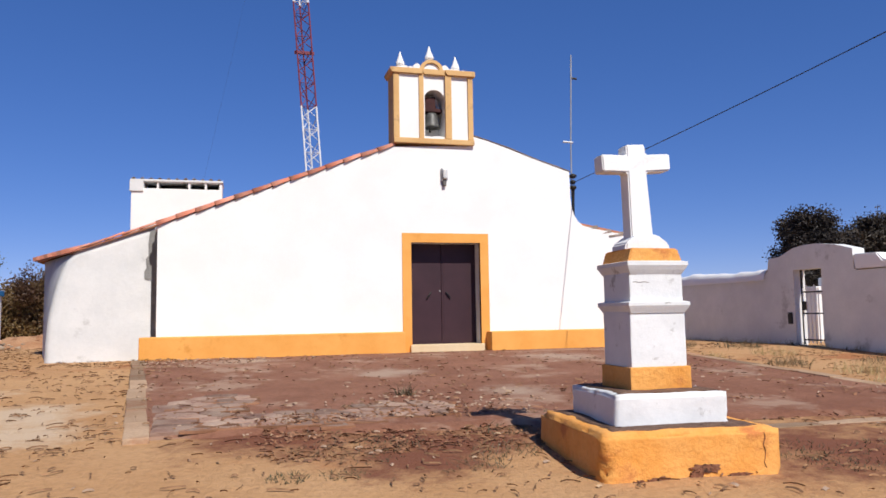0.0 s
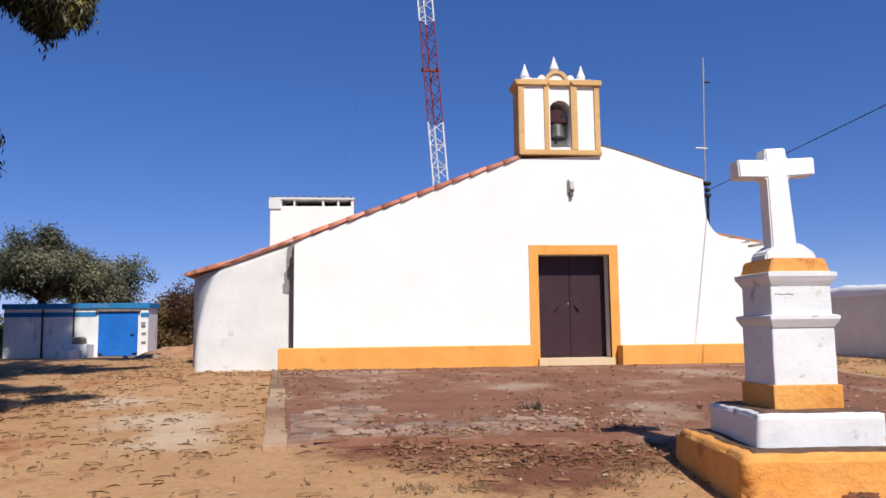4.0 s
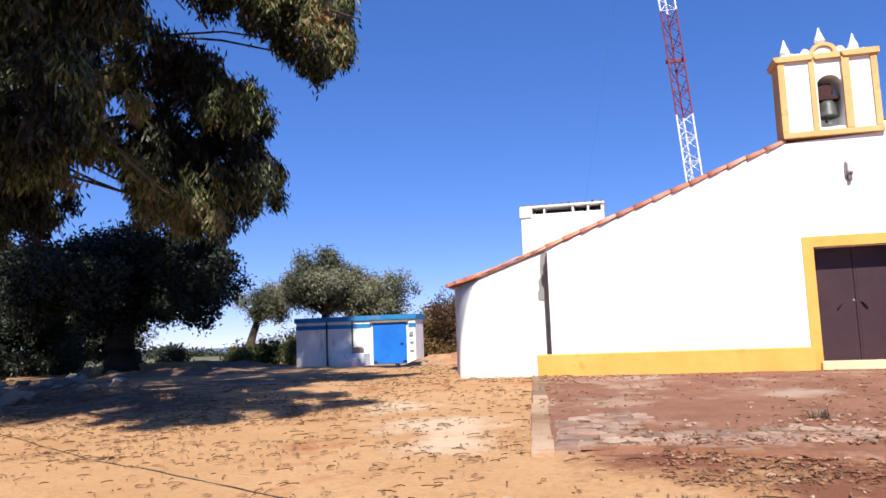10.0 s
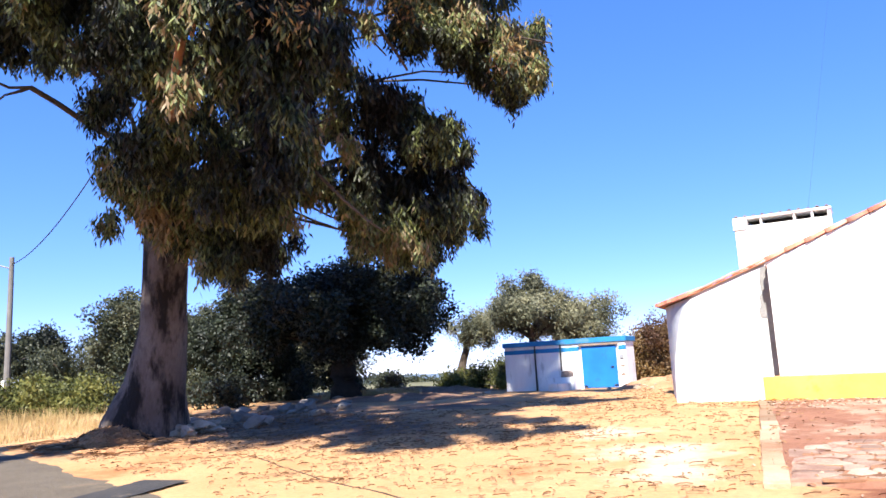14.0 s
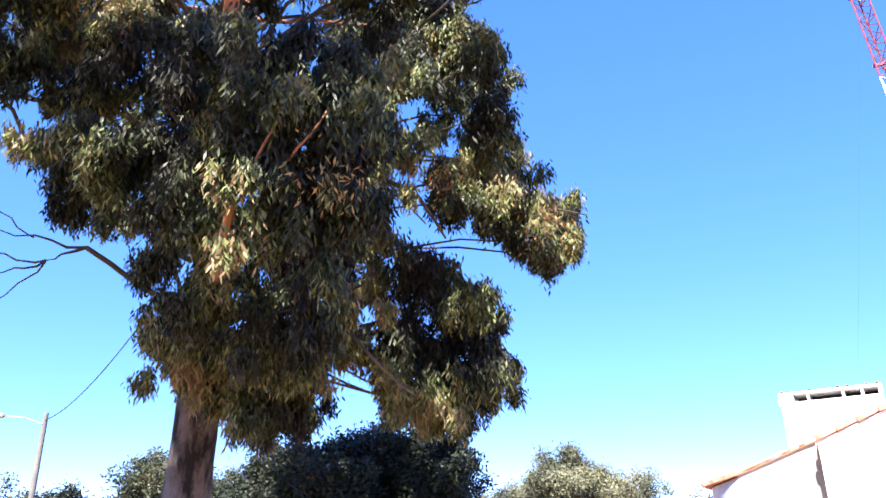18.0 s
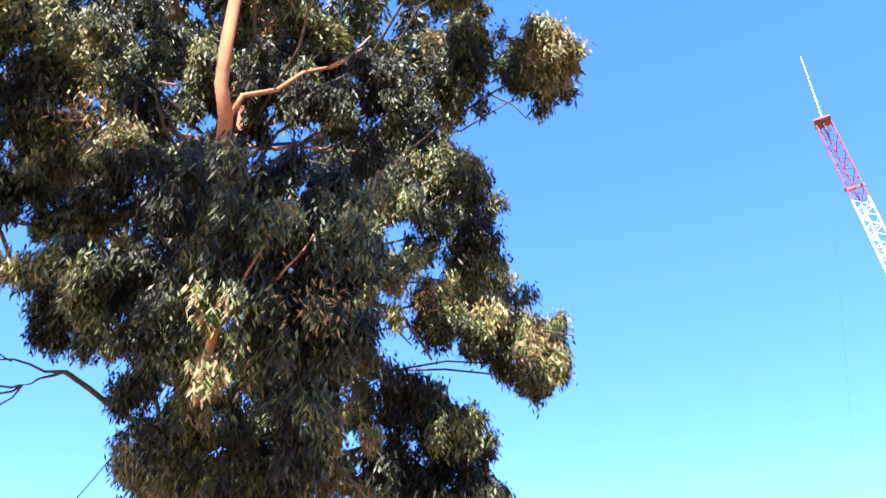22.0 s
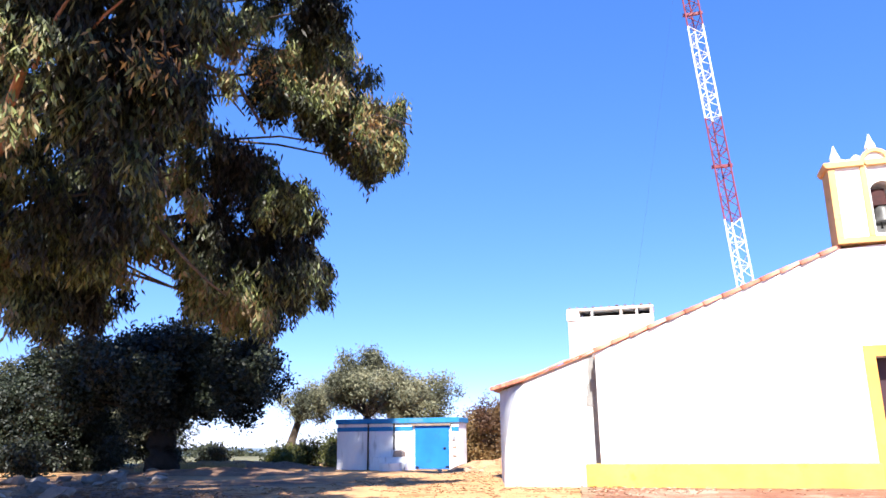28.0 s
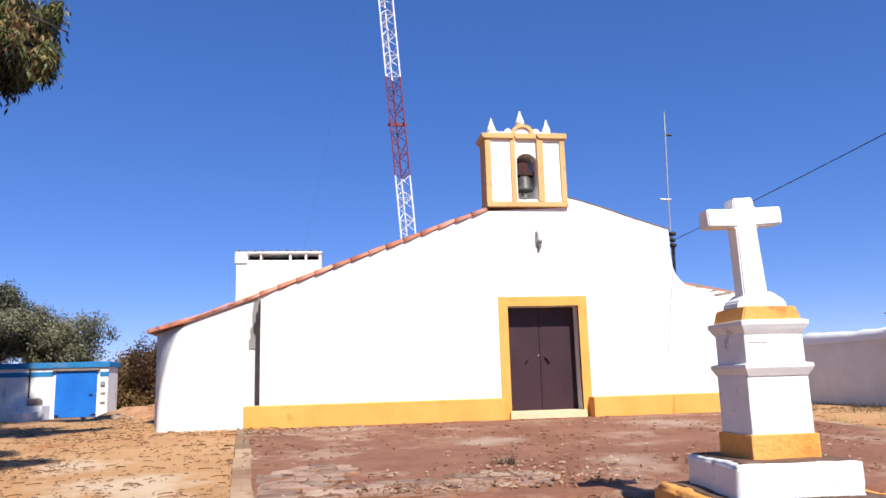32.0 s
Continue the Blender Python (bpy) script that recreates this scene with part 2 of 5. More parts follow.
BLUE_BAND = mat("blue_band_paint", (0.015, 0.15, 0.36), (0.022, 0.2, 0.43), 1.5, 25, 0.8, 0.2, 0.008, (0.08, 0.2, 0.36), 0.1, 1.6, mix_fine=0.2)
CABLE = mat("cable_sheath", (0.015, 0.015, 0.017), (0.025, 0.025, 0.025), 5, 50, 0.6, 0.0)
CONCRETE = mat("pole_concrete", (0.13, 0.125, 0.12), (0.18, 0.17, 0.16), 2, 40, 0.9, 0.3, 0.01)
# darker copy of BARK: the oaks' shade is in the colour
BARK_OAK = mat("oak_bark", (0.022, 0.017, 0.013), (0.04, 0.032, 0.025), 3, 25, 0.95, 0.9, 0.05)
# darker copy of DRY: tree shade put into the banks' colour
DRY_SHADED = mat("shaded_earth_bank", (0.2, 0.115, 0.075), (0.28, 0.17, 0.11), 1.0, 12, 0.97, 0.9, 0.06, (0.12, 0.065, 0.04), 0.25, 1.5, mix_fine=0.6)
# shadow tone for the strip between the front and the bay
CORNER_SHADE = mat("corner_shade_grey", (0.2, 0.196, 0.19), (0.26, 0.256, 0.25), 3.0, 30, 0.95, 0.5, 0.015)
BARK_CURL = mat("fallen_bark", (0.36, 0.17, 0.075), (0.46, 0.26, 0.13), 4, 30, 0.9, 0.0, isl="island")
ROCK_PALE = mat("pale_rubble", (0.4, 0.29, 0.2), (0.5, 0.4, 0.3), 2, 20, 0.95, 0.6, 0.03, isl="object")
BARK_EUC = mat("eucalyptus_bark", (0.1, 0.078, 0.066), (0.18, 0.148, 0.13), 1.4, 16, 0.9, 0.9, 0.06, (0.014, 0.01, 0.008), 0.52, 1.7, squash=(1, 1, 0.38))
BARK_RED = mat("peeled_bark", (0.26, 0.1, 0.05), (0.34, 0.17, 0.09), 1.5, 16, 0.85, 0.3, 0.02)
BARK = mat("rough_bark", (0.06, 0.045, 0.035), (0.11, 0.085, 0.065), 3, 25, 0.95, 0.9, 0.05)
ROCK = mat("field_stone", (0.19, 0.15, 0.12), (0.31, 0.26, 0.21), 2, 20, 0.95, 0.7, 0.03, isl="object")
LITTER = mat("bark_litter", (0.16, 0.085, 0.045), (0.29, 0.16, 0.08), 3, 40, 0.95, 0.0, isl="island")
GLASS_LAMP = mat("lamp_bowl", (0.6, 0.6, 0.58), (0.66, 0.66, 0.64), 4, 40, 0.25, 0.0, spec=0.5)
# the blue of distance is put into the hills' colour
FAR = mat("far_hills", (0.1, 0.14, 0.19), (0.14, 0.185, 0.235), 0.004, 0.02, 1.0, 0.0)
CLOD = mat("dark_clod", (0.2, 0.09, 0.046), (0.31, 0.16, 0.09), 3, 40, 0.97, 0.0, isl="island")
CEMENT_CREAM = mat("cream_paint", (0.66, 0.5, 0.3), (0.72, 0.57, 0.37), 2.0, 30, 0.9, 0.3, 0.01, mix_fine=0.2)
DRY = mat("dry_earth_bank", (0.4, 0.2, 0.1), (0.5, 0.29, 0.16), 1.3, 10, 0.97, 0.9, 0.06, (0.26, 0.11, 0.05), 0.2, 1.5, mix_fine=0.6)
# near-black low stops put the crown's dark gaps into the leaf colour
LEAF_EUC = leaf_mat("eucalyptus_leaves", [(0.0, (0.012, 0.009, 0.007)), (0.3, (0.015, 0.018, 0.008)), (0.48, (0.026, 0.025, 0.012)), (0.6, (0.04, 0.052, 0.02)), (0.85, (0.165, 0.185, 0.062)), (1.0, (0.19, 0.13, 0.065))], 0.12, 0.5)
LEAF_GROVE = leaf_mat("grove_leaves", [(0.0, (0.025, 0.03, 0.018)), (0.5, (0.045, 0.053, 0.03)), (1.0, (0.09, 0.09, 0.05))], 0.12)
LEAF_DRY = leaf_mat("dry_eucalyptus_leaves", [(0.0, (0.08, 0.035, 0.02)), (0.5, (0.16, 0.085, 0.035)), (1.0, (0.34, 0.23, 0.08))])
# near-black: the shade over the oaks is put into their leaf colour
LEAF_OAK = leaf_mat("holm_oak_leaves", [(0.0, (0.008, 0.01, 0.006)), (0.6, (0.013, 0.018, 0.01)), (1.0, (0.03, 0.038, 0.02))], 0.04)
LEAF_OLIVE = leaf_mat("olive_leaves", [(0.0, (0.05, 0.055, 0.034)), (0.5, (0.135, 0.138, 0.085)), (1.0, (0.28, 0.265, 0.165))], 0.15)
LEAF_BROWN = leaf_mat("dry_bush_leaves", [(0.0, (0.07, 0.035, 0.02)), (0.5, (0.13, 0.08, 0.035)), (1.0, (0.24, 0.16, 0.06))], 0.12)
LEAF_BUSH = leaf_mat("bush_leaves", [(0.0, (0.035, 0.04, 0.012)), (0.5, (0.09, 0.1, 0.025)), (1.0, (0.19, 0.18, 0.05))])
LEAF_MAROON = leaf_mat("dark_cypress_leaves", [(0.0, (0.025, 0.02, 0.018)), (0.6, (0.05, 0.04, 0.03)), (1.0, (0.09, 0.07, 0.05))], 0.12)
GRASS_DRY = leaf_mat("dry_grass", [(0.0, (0.32, 0.23, 0.1)), (0.5, (0.45, 0.34, 0.16)), (1.0, (0.55, 0.45, 0.24))])
GRASS = leaf_mat("weeds", [(0.0, (0.06, 0.058, 0.03)), (0.6, (0.11, 0.1, 0.055)), (1.0, (0.24, 0.17, 0.09))])


# ---- building helpers ----
def mesh_of(bm, name="mesh", smooth=False):
    me = bpy.data.meshes.new(name)
    bm.to_mesh(me)
    bm.free()
    if smooth:
        me.shade_smooth()
    return me


def part(name, bm, material, parent=None, label="", at=None, smooth=False):
    """Links a bmesh (or a finished mesh) as one object, under its thing."""
    me = bm if isinstance(bm, bpy.types.Mesh) else mesh_of(bm, name, smooth)
    if not me.materials:
        me.materials.append(material)
    ob = new(name, me)
    if parent is not None:
        ob.parent = parent
    if at is not None:
        ob.matrix_basis = at
    if label:
        ob["label"] = label
    return ob


def thing(name, label, category, at=None, group="", kind=""):
    ob = new(name)
    ob.empty_display_size = 0.2
    if at is not None:
        ob.matrix_basis = at
    return tagged(ob, label, category, group, kind)


def box(x0, x1, y0, y1, z0, z1, bevel=0.0, bm=None, segs=2):
    own = bm is None
    b = bmesh.new()
    bmesh.ops.create_cube(b, size=1)
    for v in b.verts:
        v.co = Vector((x0 + (v.co.x + 0.5) * (x1 - x0), y0 + (v.co.y + 0.5) * (y1 - y0), z0 + (v.co.z + 0.5) * (z1 - z0)))
    if bevel:
        bmesh.ops.bevel(b, geom=b.edges[:], offset=bevel, segments=segs, profile=0.6, affect="EDGES")
    if own:
        return b
    me = bpy.data.meshes.new("tmp")
    b.to_mesh(me)
    b.free()
    bm.from_mesh(me)
    bpy.data.meshes.remove(me)
    return bm


def prism(profile, y0, y1, bevel=0.0):
    """A closed outline in x and z, pushed from y0 to y1."""
    b = bmesh.new()
    f = b.faces.new([b.verts.new((x, y0, z)) for x, z in profile])
    r = bmesh.ops.extrude_face_region(b, geom=[f])
    for v in r["geom"]:
        if isinstance(v, bmesh.types.BMVert):
            v.co.y = y1
    bmesh.ops.recalc_face_normals(b, faces=b.faces[:])
    if bevel:
        bmesh.ops.bevel(b, geom=[e for e in b.edges if e.calc_face_angle(0) > 0.5], offset=bevel, segments=2, affect="EDGES")
    return b


def tube(points, radii, sides=8, b=None, cap=True):
    b = b or bmesh.new()
    rings = []
    pts = [Vector(p) for p in points]
    for i, p in enumerate(pts):
        d = (pts[min(i + 1, len(pts) - 1)] - pts[max(i - 1, 0)]).normalized()
        q = d.to_track_quat("Z", "Y")
        r = radii[i] if not isinstance(radii, (int, float)) else radii
        rings.append([b.verts.new(p + q @ Vector((r * math.cos(2 * math.pi * k / sides), r * math.sin(2 * math.pi * k / sides), 0))) for k in range(sides)])
    for a, c in zip(rings, rings[1:]):
        for k in range(sides):
            b.faces.new((a[k], a[(k + 1) % sides], c[(k + 1) % sides], c[k]))
    if cap:
        b.faces.new(rings[0][::-1])
        b.faces.new(rings[-1])
    return b


def lathe(profile, sides=16, at=(0, 0, 0)):
    """Radius and height pairs turned about the upright axis."""
    b = bmesh.new()
    rings = [[b.verts.new((at[0] + max(r, 0.001) * math.cos(2 * math.pi * k / sides), at[1] + max(r, 0.001) * math.sin(2 * math.pi * k / sides), at[2] + z)) for k in range(sides)] for r, z in profile]
    for a, c in zip(rings, rings[1:]):
        for k in range(sides):
            b.faces.new((a[k], a[(k + 1) % sides], c[(k + 1) % sides], c[k]))
    b.faces.new(rings[0][::-1])
    b.faces.new(rings[-1])
    return b


def rough_up(b, amount, scale=3.0, cuts=0, keep=None):
    """Uneven, hand-plastered faces: cuts the faces and shifts the points by noise."""
    if cuts:
        bmesh.ops.subdivide_edges(b, edges=b.edges[:], cuts=cuts, use_grid_fill=True)
    for v in b.verts:
        if keep is None or keep(v.co):
            v.co += noise.noise_vector(v.co * scale) * amount
    return b


def arr_mesh(name, verts, faces_n, material):
    """A mesh of separate faces with the same number of corners, from an array of points."""
    me = bpy.data.meshes.new(name)
    nv = len(verts)
    nf = nv // faces_n
    me.vertices.add(nv)
    me.vertices.foreach_set("co", np.ascontiguousarray(verts, np.float32).ravel())
    me.loops.add(nv)
    me.loops.foreach_set("vertex_index", np.arange(nv, dtype=np.int32))
    me.polygons.add(nf)
    me.polygons.foreach_set("loop_start", np.arange(0, nv, faces_n, dtype=np.int32))
    me.update(calc_edges=True)
    me.materials.append(material)
    return me


RNG = np.random.default_rng(7)


def leaves(name, centres, count, spread, length, width, hang, material):
    """Leaf blades in sprays round the given twig ends; hang: 1 for blades that hang straight down, 0 for all ways."""
    centres = np.asarray(centres, float)
    c = centres[RNG.integers(0, len(centres), count)]
    pos = c + RNG.normal(0, 1, (count, 3)) * spread
    d = RNG.normal(0, 1, (count, 3))
    d /= np.linalg.norm(d, axis=1, keepdims=True)
    d = d * (1 - hang) + np.array([0, 0, -1.0]) * hang
    d /= np.linalg.norm(d, axis=1, keepdims=True)
    s = np.cross(d, RNG.normal(0, 1, (count, 3)))
    s /= np.linalg.norm(s, axis=1, keepdims=True) + 1e-9
    ln = (length * RNG.uniform(0.6, 1.3, count))[:, None]
    wd = (width * RNG.uniform(0.6, 1.3, count))[:, None]
    v = np.stack([pos, pos + d * ln * 0.45 + s * wd * 0.5, pos + d * ln, pos + d * ln * 0.45 - s * wd * 0.5], 1)
    return arr_mesh(name, v.reshape(-1, 3), 4, material)


def twig_ends(clumps, per, shell=0.55):
    """Twig ends inside round clumps (x, y, z, radius), most of them near the outside."""
    out = []
    for x, y, z, r in clumps:
        k = max(4, int(per * r * r))
        d = RNG.normal(0, 1, (k, 3))
        d /= np.linalg.norm(d, axis=1, keepdims=True)
        out.append(np.array([x, y, z]) + d * r * RNG.uniform(shell, 1.0, (k, 1)) * np.array([1, 1, 0.9]))
    return np.concatenate(out)


def limb(a, b, r0, r1, sag=0.0, steps=6, wob=0.12, b_mesh=None, sides=7):
    a, b = Vector(a), Vector(b)
    pts, rad = [], []
    for i in range(steps + 1):
        u = i / steps
        p = a.lerp(b, u) + noise.noise_vector((a + b) * 0.37 + Vector((u * 3, 0, 0))) * wob * (b - a).length * u * (1 - u) * 2
        p.z += sag * 4 * u * (1 - u)
        pts.append(p)
        rad.append(r0 + (r1 - r0) * u)
    return tube(pts, rad, sides, b_mesh)


def rise(x, y):
    """Height of the open ground."""
    z = 0.66 * min(1.0, max(0.0, (y - 1) / 15))
    r = math.hypot(x, y - 10)
    if r > 60:
        u = min(1.0, (r - 60) / 700)
        z -= 22 * u * u * (3 - 2 * u)
    return z


# ---- ground ----
def axis(lo, hi, step, far):
    a = list(np.arange(lo, hi + 1e-6, step))
    s = step
    while a[-1] < far:
        s *= 1.25
        a.append(a[-1] + s)
    s = step
    while a[0] > -far:
        s *= 1.25
        a.insert(0, a[0] - s)
    return a


def sheet(xs, ys, z_at):
    me = bpy.data.meshes.new("sheet")
    verts = [(x, y, z_at(x, y)) for y in ys for x in xs]
    n = len(xs)
    faces = [(j * n + i, j * n + i + 1, (j + 1) * n + i + 1, (j + 1) * n + i) for j in range(len(ys) - 1) for i in range(n - 1)]
    me.from_pydata(verts, [], faces)
    me.shade_smooth()
    return me


def lumps(x, y):
    return 0.022 * noise.noise((x * 0.8, y * 0.8, 1.0)) + 0.012 * noise.noise((x * 2.7, y * 2.7, 4.0))


def kerb_x(y):
    """The kerb on the left of the paved forecourt."""
    return -1.0 - 0.115 * (y - 8.4)


def road_edge(x):
    """The asphalt's edge towards the chapel."""
    return 4.37 - 0.357 * x if x < 1 else 4.0 - 0.05 * (x - 1)


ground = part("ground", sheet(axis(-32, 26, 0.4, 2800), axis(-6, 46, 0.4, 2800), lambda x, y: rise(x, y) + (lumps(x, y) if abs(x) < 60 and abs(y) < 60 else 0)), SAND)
tagged(ground, "dry sandy orange earth strewn with bark litter", "ground", kind="structure")


def pave_mesh():
    """The forecourt between the kerbs; its front edge is broken."""
    me = bpy.data.meshes.new("forecourt")
    nx, ny = 90, 70
    verts, faces = [], []
    for j in range(ny + 1):
        for i in range(nx + 1):
            u, v = i / nx, j / ny
            xf = -1.0 + 10.4 * u
            front = 8.6 - 1.2 * u + 0.28 * noise.noise((xf * 1.3, 0.0, 3.0)) + 0.12 * noise.noise((xf * 5, 0.0, 9.0))
            y = front + (17.62 - front) * v
            x0 = kerb_x(y) + 0.1
            x = x0 + (9.4 - x0) * u
            z = rise(x, y) + 0.05 + 0.012 * noise.noise((x * 0.9, y * 0.9, 2.0)) - (0.05 if j == 0 else 0)
            verts.append((x, y, z))
    m = nx + 1
    faces = [(j * m + i, j * m + i + 1, (j + 1) * m + i + 1, (j + 1) * m + i) for j in range(ny) for i in range(nx)]
    me.from_pydata(verts, [], faces)
    me.shade_smooth()
    return me


pavement = tagged(part("pavement", pave_mesh(), PAVE), "worn red-brown cement forecourt with patched and broken surface", "pavement", kind="structure")


def road_mesh():
    me = bpy.data.meshes.new("road")
    xs = list(np.arange(-60, -14, 0.75)) + list(np.arange(-14, 6, 0.12)) + list(np.arange(6, 30.1, 0.75))
    verts, faces, n = [], [], 12
    for x in xs:
        e = road_edge(x) + 0.12 * noise.noise((x * 0.9, 2.0, 0.0)) + 0.07 * noise.noise((x * 3.1, 5.0, 0.0)) + 0.05 * noise.noise((x * 9.0, 1.0, 0.0))
        for i in range(n + 1):
            y = e - 7.0 * i / n
            verts.append((x, y, rise(x, y) + (0.03 if i > 1 else 0.022 if i else -0.03)))
    m = n + 1
    faces = [(j * m + i, j * m + i + 1, (j + 1) * m + i + 1, (j + 1) * m + i) for j in range(len(xs) - 1) for i in range(n)]
    faces = [f[::-1] for f in faces]
    me.from_pydata(verts, [], faces)
    me.shade_smooth()
    return me


road = tagged(part("road", road_mesh(), ASPHALT), "old sun-bleached asphalt road with a crumbling edge", "road", kind="structure")


def ribbon(points, width, up, seed=0.0):
    """A flat strip along the points that follows the ground."""
    b = bmesh.new()
    pts, rows = [Vector((*q, 0)) for q in points], []
    fine = [pts[i].lerp(pts[i + 1], k / 8) for i in range(len(pts) - 1) for k in range(8)] + [pts[-1]]
    for i, q in enumerate(fine):
        d = (fine[min(i + 1, len(fine) - 1)] - fine[max(i - 1, 0)]).normalized()
        s = Vector((-d.y, d.x, 0)) * width * (0.5 + 0.08 * noise.noise((i * 0.9, seed, 0)))
        rows.append([b.verts.new((e.x, e.y, rise(e.x, e.y) + up)) for e in (q - s, q, q + s)])
    for a, c in zip(rows, rows[1:]):
        for k in (0, 1):
            b.faces.new((a[k + 1], a[k], c[k], c[k + 1]))
    bmesh.ops.recalc_face_normals(b, faces=b.faces[:])
    return b


tagged(part("asphalt_patch", ribbon([(-8.95, 7.75), (-8.85, 6.6), (-8.75, 5.5), (-8.6, 3.6)], 0.85, 0.036), ASPHALT_DARK), "dark narrow asphalt trench repair across the road", "road patch", kind="structure")

# low kerbs of the forecourt
kerb = thing("kerb", "row of pale worn concrete kerb stones along the forecourt", "kerb", kind="structure")
stone = box(-0.13, 0.13, -0.49, 0.49, -0.15, 0.085, 0.015)
stone_mesh = mesh_of(stone, "kerb_stone")
for k in range(9):
    y = 8.9 + k * 1.0
    x = kerb_x(y)
    part("kerb_stone", stone_mesh, KERB, kerb, at=pose(x + random.uniform(-0.015, 0.015), y, rise(x, y) - 0.03 + random.uniform(-0.012, 0.012), 2.5 if y < 16 else 0, random.uniform(-1, 1), 6.5 + random.uniform(-1, 1)))
for k in range(8):
    y = 7.9 + k * 1.0
    part("kerb_stone", stone_mesh, KERB, kerb, at=pose(9.5, y, rise(9.5, y) - 0.02 + random.uniform(-0.01, 0.01), 2.5, 0, random.uniform(-1, 1)))
for k in range(4):
    x = 5.9 + k * 1.0
    part("kerb_stone", stone_mesh, KERB, kerb, at=pose(x, 7.38, rise(x, 7.38) - 0.075, 0, 0, 90 + random.uniform(-1.5, 1.5)))

# ---- the chapel ----
FY = 17.89                                  # plane of the front
G0 = 0.6                                    # foot of the walls
chapel = thing("chapel", "whitewashed rural chapel with ochre trim, bell gable and terracotta roof", "chapel")
DX0, DX1, DZ0, DZ1 = 4.07, 5.83, 0.87, 3.36     # doorway

front = [(-1.74, G0), (DX0, G0), (DX0, DZ1), (DX1, DZ1), (DX1, G0), (10.9, G0), (10.9, 3.42), (9.77, 3.63), (8.9, 3.78), (8.66, 3.84), (8.52, 3.96), (8.42, 4.12), (8.36, 4.3), (8.33, 4.6), (8.32, 5.24),
         (8.0, 5.34), (7.42, 5.52), (6.64, 5.79), (6.1, 5.96), (5.7, 6.06), (5.6, 5.8), (3.7, 5.72), (1.0, 4.7), (-1.74, 3.66)]
part("wall_front", prism(front, FY, FY + 0.7), WHITE, chapel, "bright whitewashed front wall")
END = ((0.5, -4.09), (1.2, -4.07), (1.6, -4.04), (2.0, -3.97), (2.33, -3.9), (2.7, -3.79), (3.0, -3.66), (3.2, -3.5), (3.5, -3.2), (4.1, -2.7))


def bay_wall(front):
    """The low bay's front: its left end flares outwards at the foot and rounds back."""
    b = bmesh.new()
    rows = []
    for j in range(17):
        row = []
        for i in range(25):
            u, v = i / 24, j / 16
            x = -1.5 - 2.3 * u
            for _ in range(4):
                z = 0.5 + v * (3.89 + 0.36 * (x + 1.5) - 0.5)
                left = np.interp(z, [e[0] for e in END], [e[1] for e in END])
                x = -1.5 + u * (left + 1.5)
            back = max(0.0, 1 - (x - left) / 0.08) ** 2 * 0.05
            row.append(b.verts.new((x * 1.012, front + back + 0.012 * noise.noise((x * 1.5, 0, z * 1.5)), z)))
        rows.append(row)
    for a, c in zip(rows, rows[1:]):
        for k in range(24):
            b.faces.new((a[k + 1], a[k], c[k], c[k + 1]))
    geom = bmesh.ops.extrude_face_region(b, geom=b.faces[:])["geom"]
    for v in geom:
        if isinstance(v, bmesh.types.BMVert):
            v.co.y += 0.35
    bmesh.ops.recalc_face_normals(b, faces=b.faces[:])
    return b


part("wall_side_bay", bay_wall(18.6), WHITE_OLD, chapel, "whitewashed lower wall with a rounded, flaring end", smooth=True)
b, rows = bmesh.new(), []
for j in range(15):                   # the end wall runs back from the curved edge
    z = 0.5 + 2.62 * j / 14
    edge_x = 1.012 * float(np.interp(z, [e[0] for e in END], [e[1] for e in END]))
    rows.append([b.verts.new((edge_x + (-5.15 - edge_x) * u, 18.7 + 4.30 * u, z + 0.09 * u * j / 14 + 0.006 * noise.noise((z * 2, u * 4, 1)))) for u in np.linspace(0, 1, 7)])
for lo, hi in zip(rows, rows[1:]):
    for k in range(6):
        b.faces.new((lo[k], hi[k], hi[k + 1], lo[k + 1]))
for v in bmesh.ops.extrude_face_region(b, geom=b.faces[:])["geom"]:
    if isinstance(v, bmesh.types.BMVert):
        v.co += Vector((0.3, 0.08, 0))
bmesh.ops.recalc_face_normals(b, faces=b.faces[:])
# its shade comes from the sun's angle and from the greyer whitewash
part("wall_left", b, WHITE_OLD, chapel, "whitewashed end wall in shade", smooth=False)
# a grey strip stands in for the front wall's shadow on the bay
part("corner_strip", prism([(-1.75, 1.1), (-1.92, 1.1), (-1.93, 2.5), (-2.07, 2.52), (-2.08, 2.7), (-2.03, 2.78), (-2.05, 2.98), (-1.99, 3.06), (-2.0, 3.36), (-1.97, 3.62), (-1.75, 3.72)], 18.575, 18.64), CORNER_SHADE, chapel, "grey strip painting the shadow in the corner")
part("wall_back", prism([(-4.4, G0), (10.9, G0), (10.9, 3.4), (8.4, 3.8), (8.3, 5.1), (4.7, 6.2), (-4.4, 2.6)], 27.6, 28.0), WHITE, chapel)
part("wall_right", box(10.6, 10.9, FY + 0.7, 27.6, G0, 3.3), WHITE, chapel)
part("doorstep", box(DX0 - 0.05, DX1 + 0.05, FY - 0.12, FY + 0.45, 0.6, DZ0, 0.015), CEMENT_CREAM, chapel, "worn cream painted doorstep")
# painted frame round the doorway, a finger proud of the wall
part("door_frame", prism([(3.845, 0.7), (DX0, 0.7), (DX0, DZ1), (DX1, DZ1), (DX1, 0.7), (6.05, 0.7), (6.05, 3.59), (3.845, 3.59)], FY - 0.02, FY + 0.1), OCHRE, chapel, "ochre painted door surround")
door = part("door", box(DX0 - 0.05, DX1 + 0.05, FY + 0.46, FY + 0.52, DZ0 - 0.05, DZ1 + 0.05), IRON, chapel, "dark maroon double door, closed")
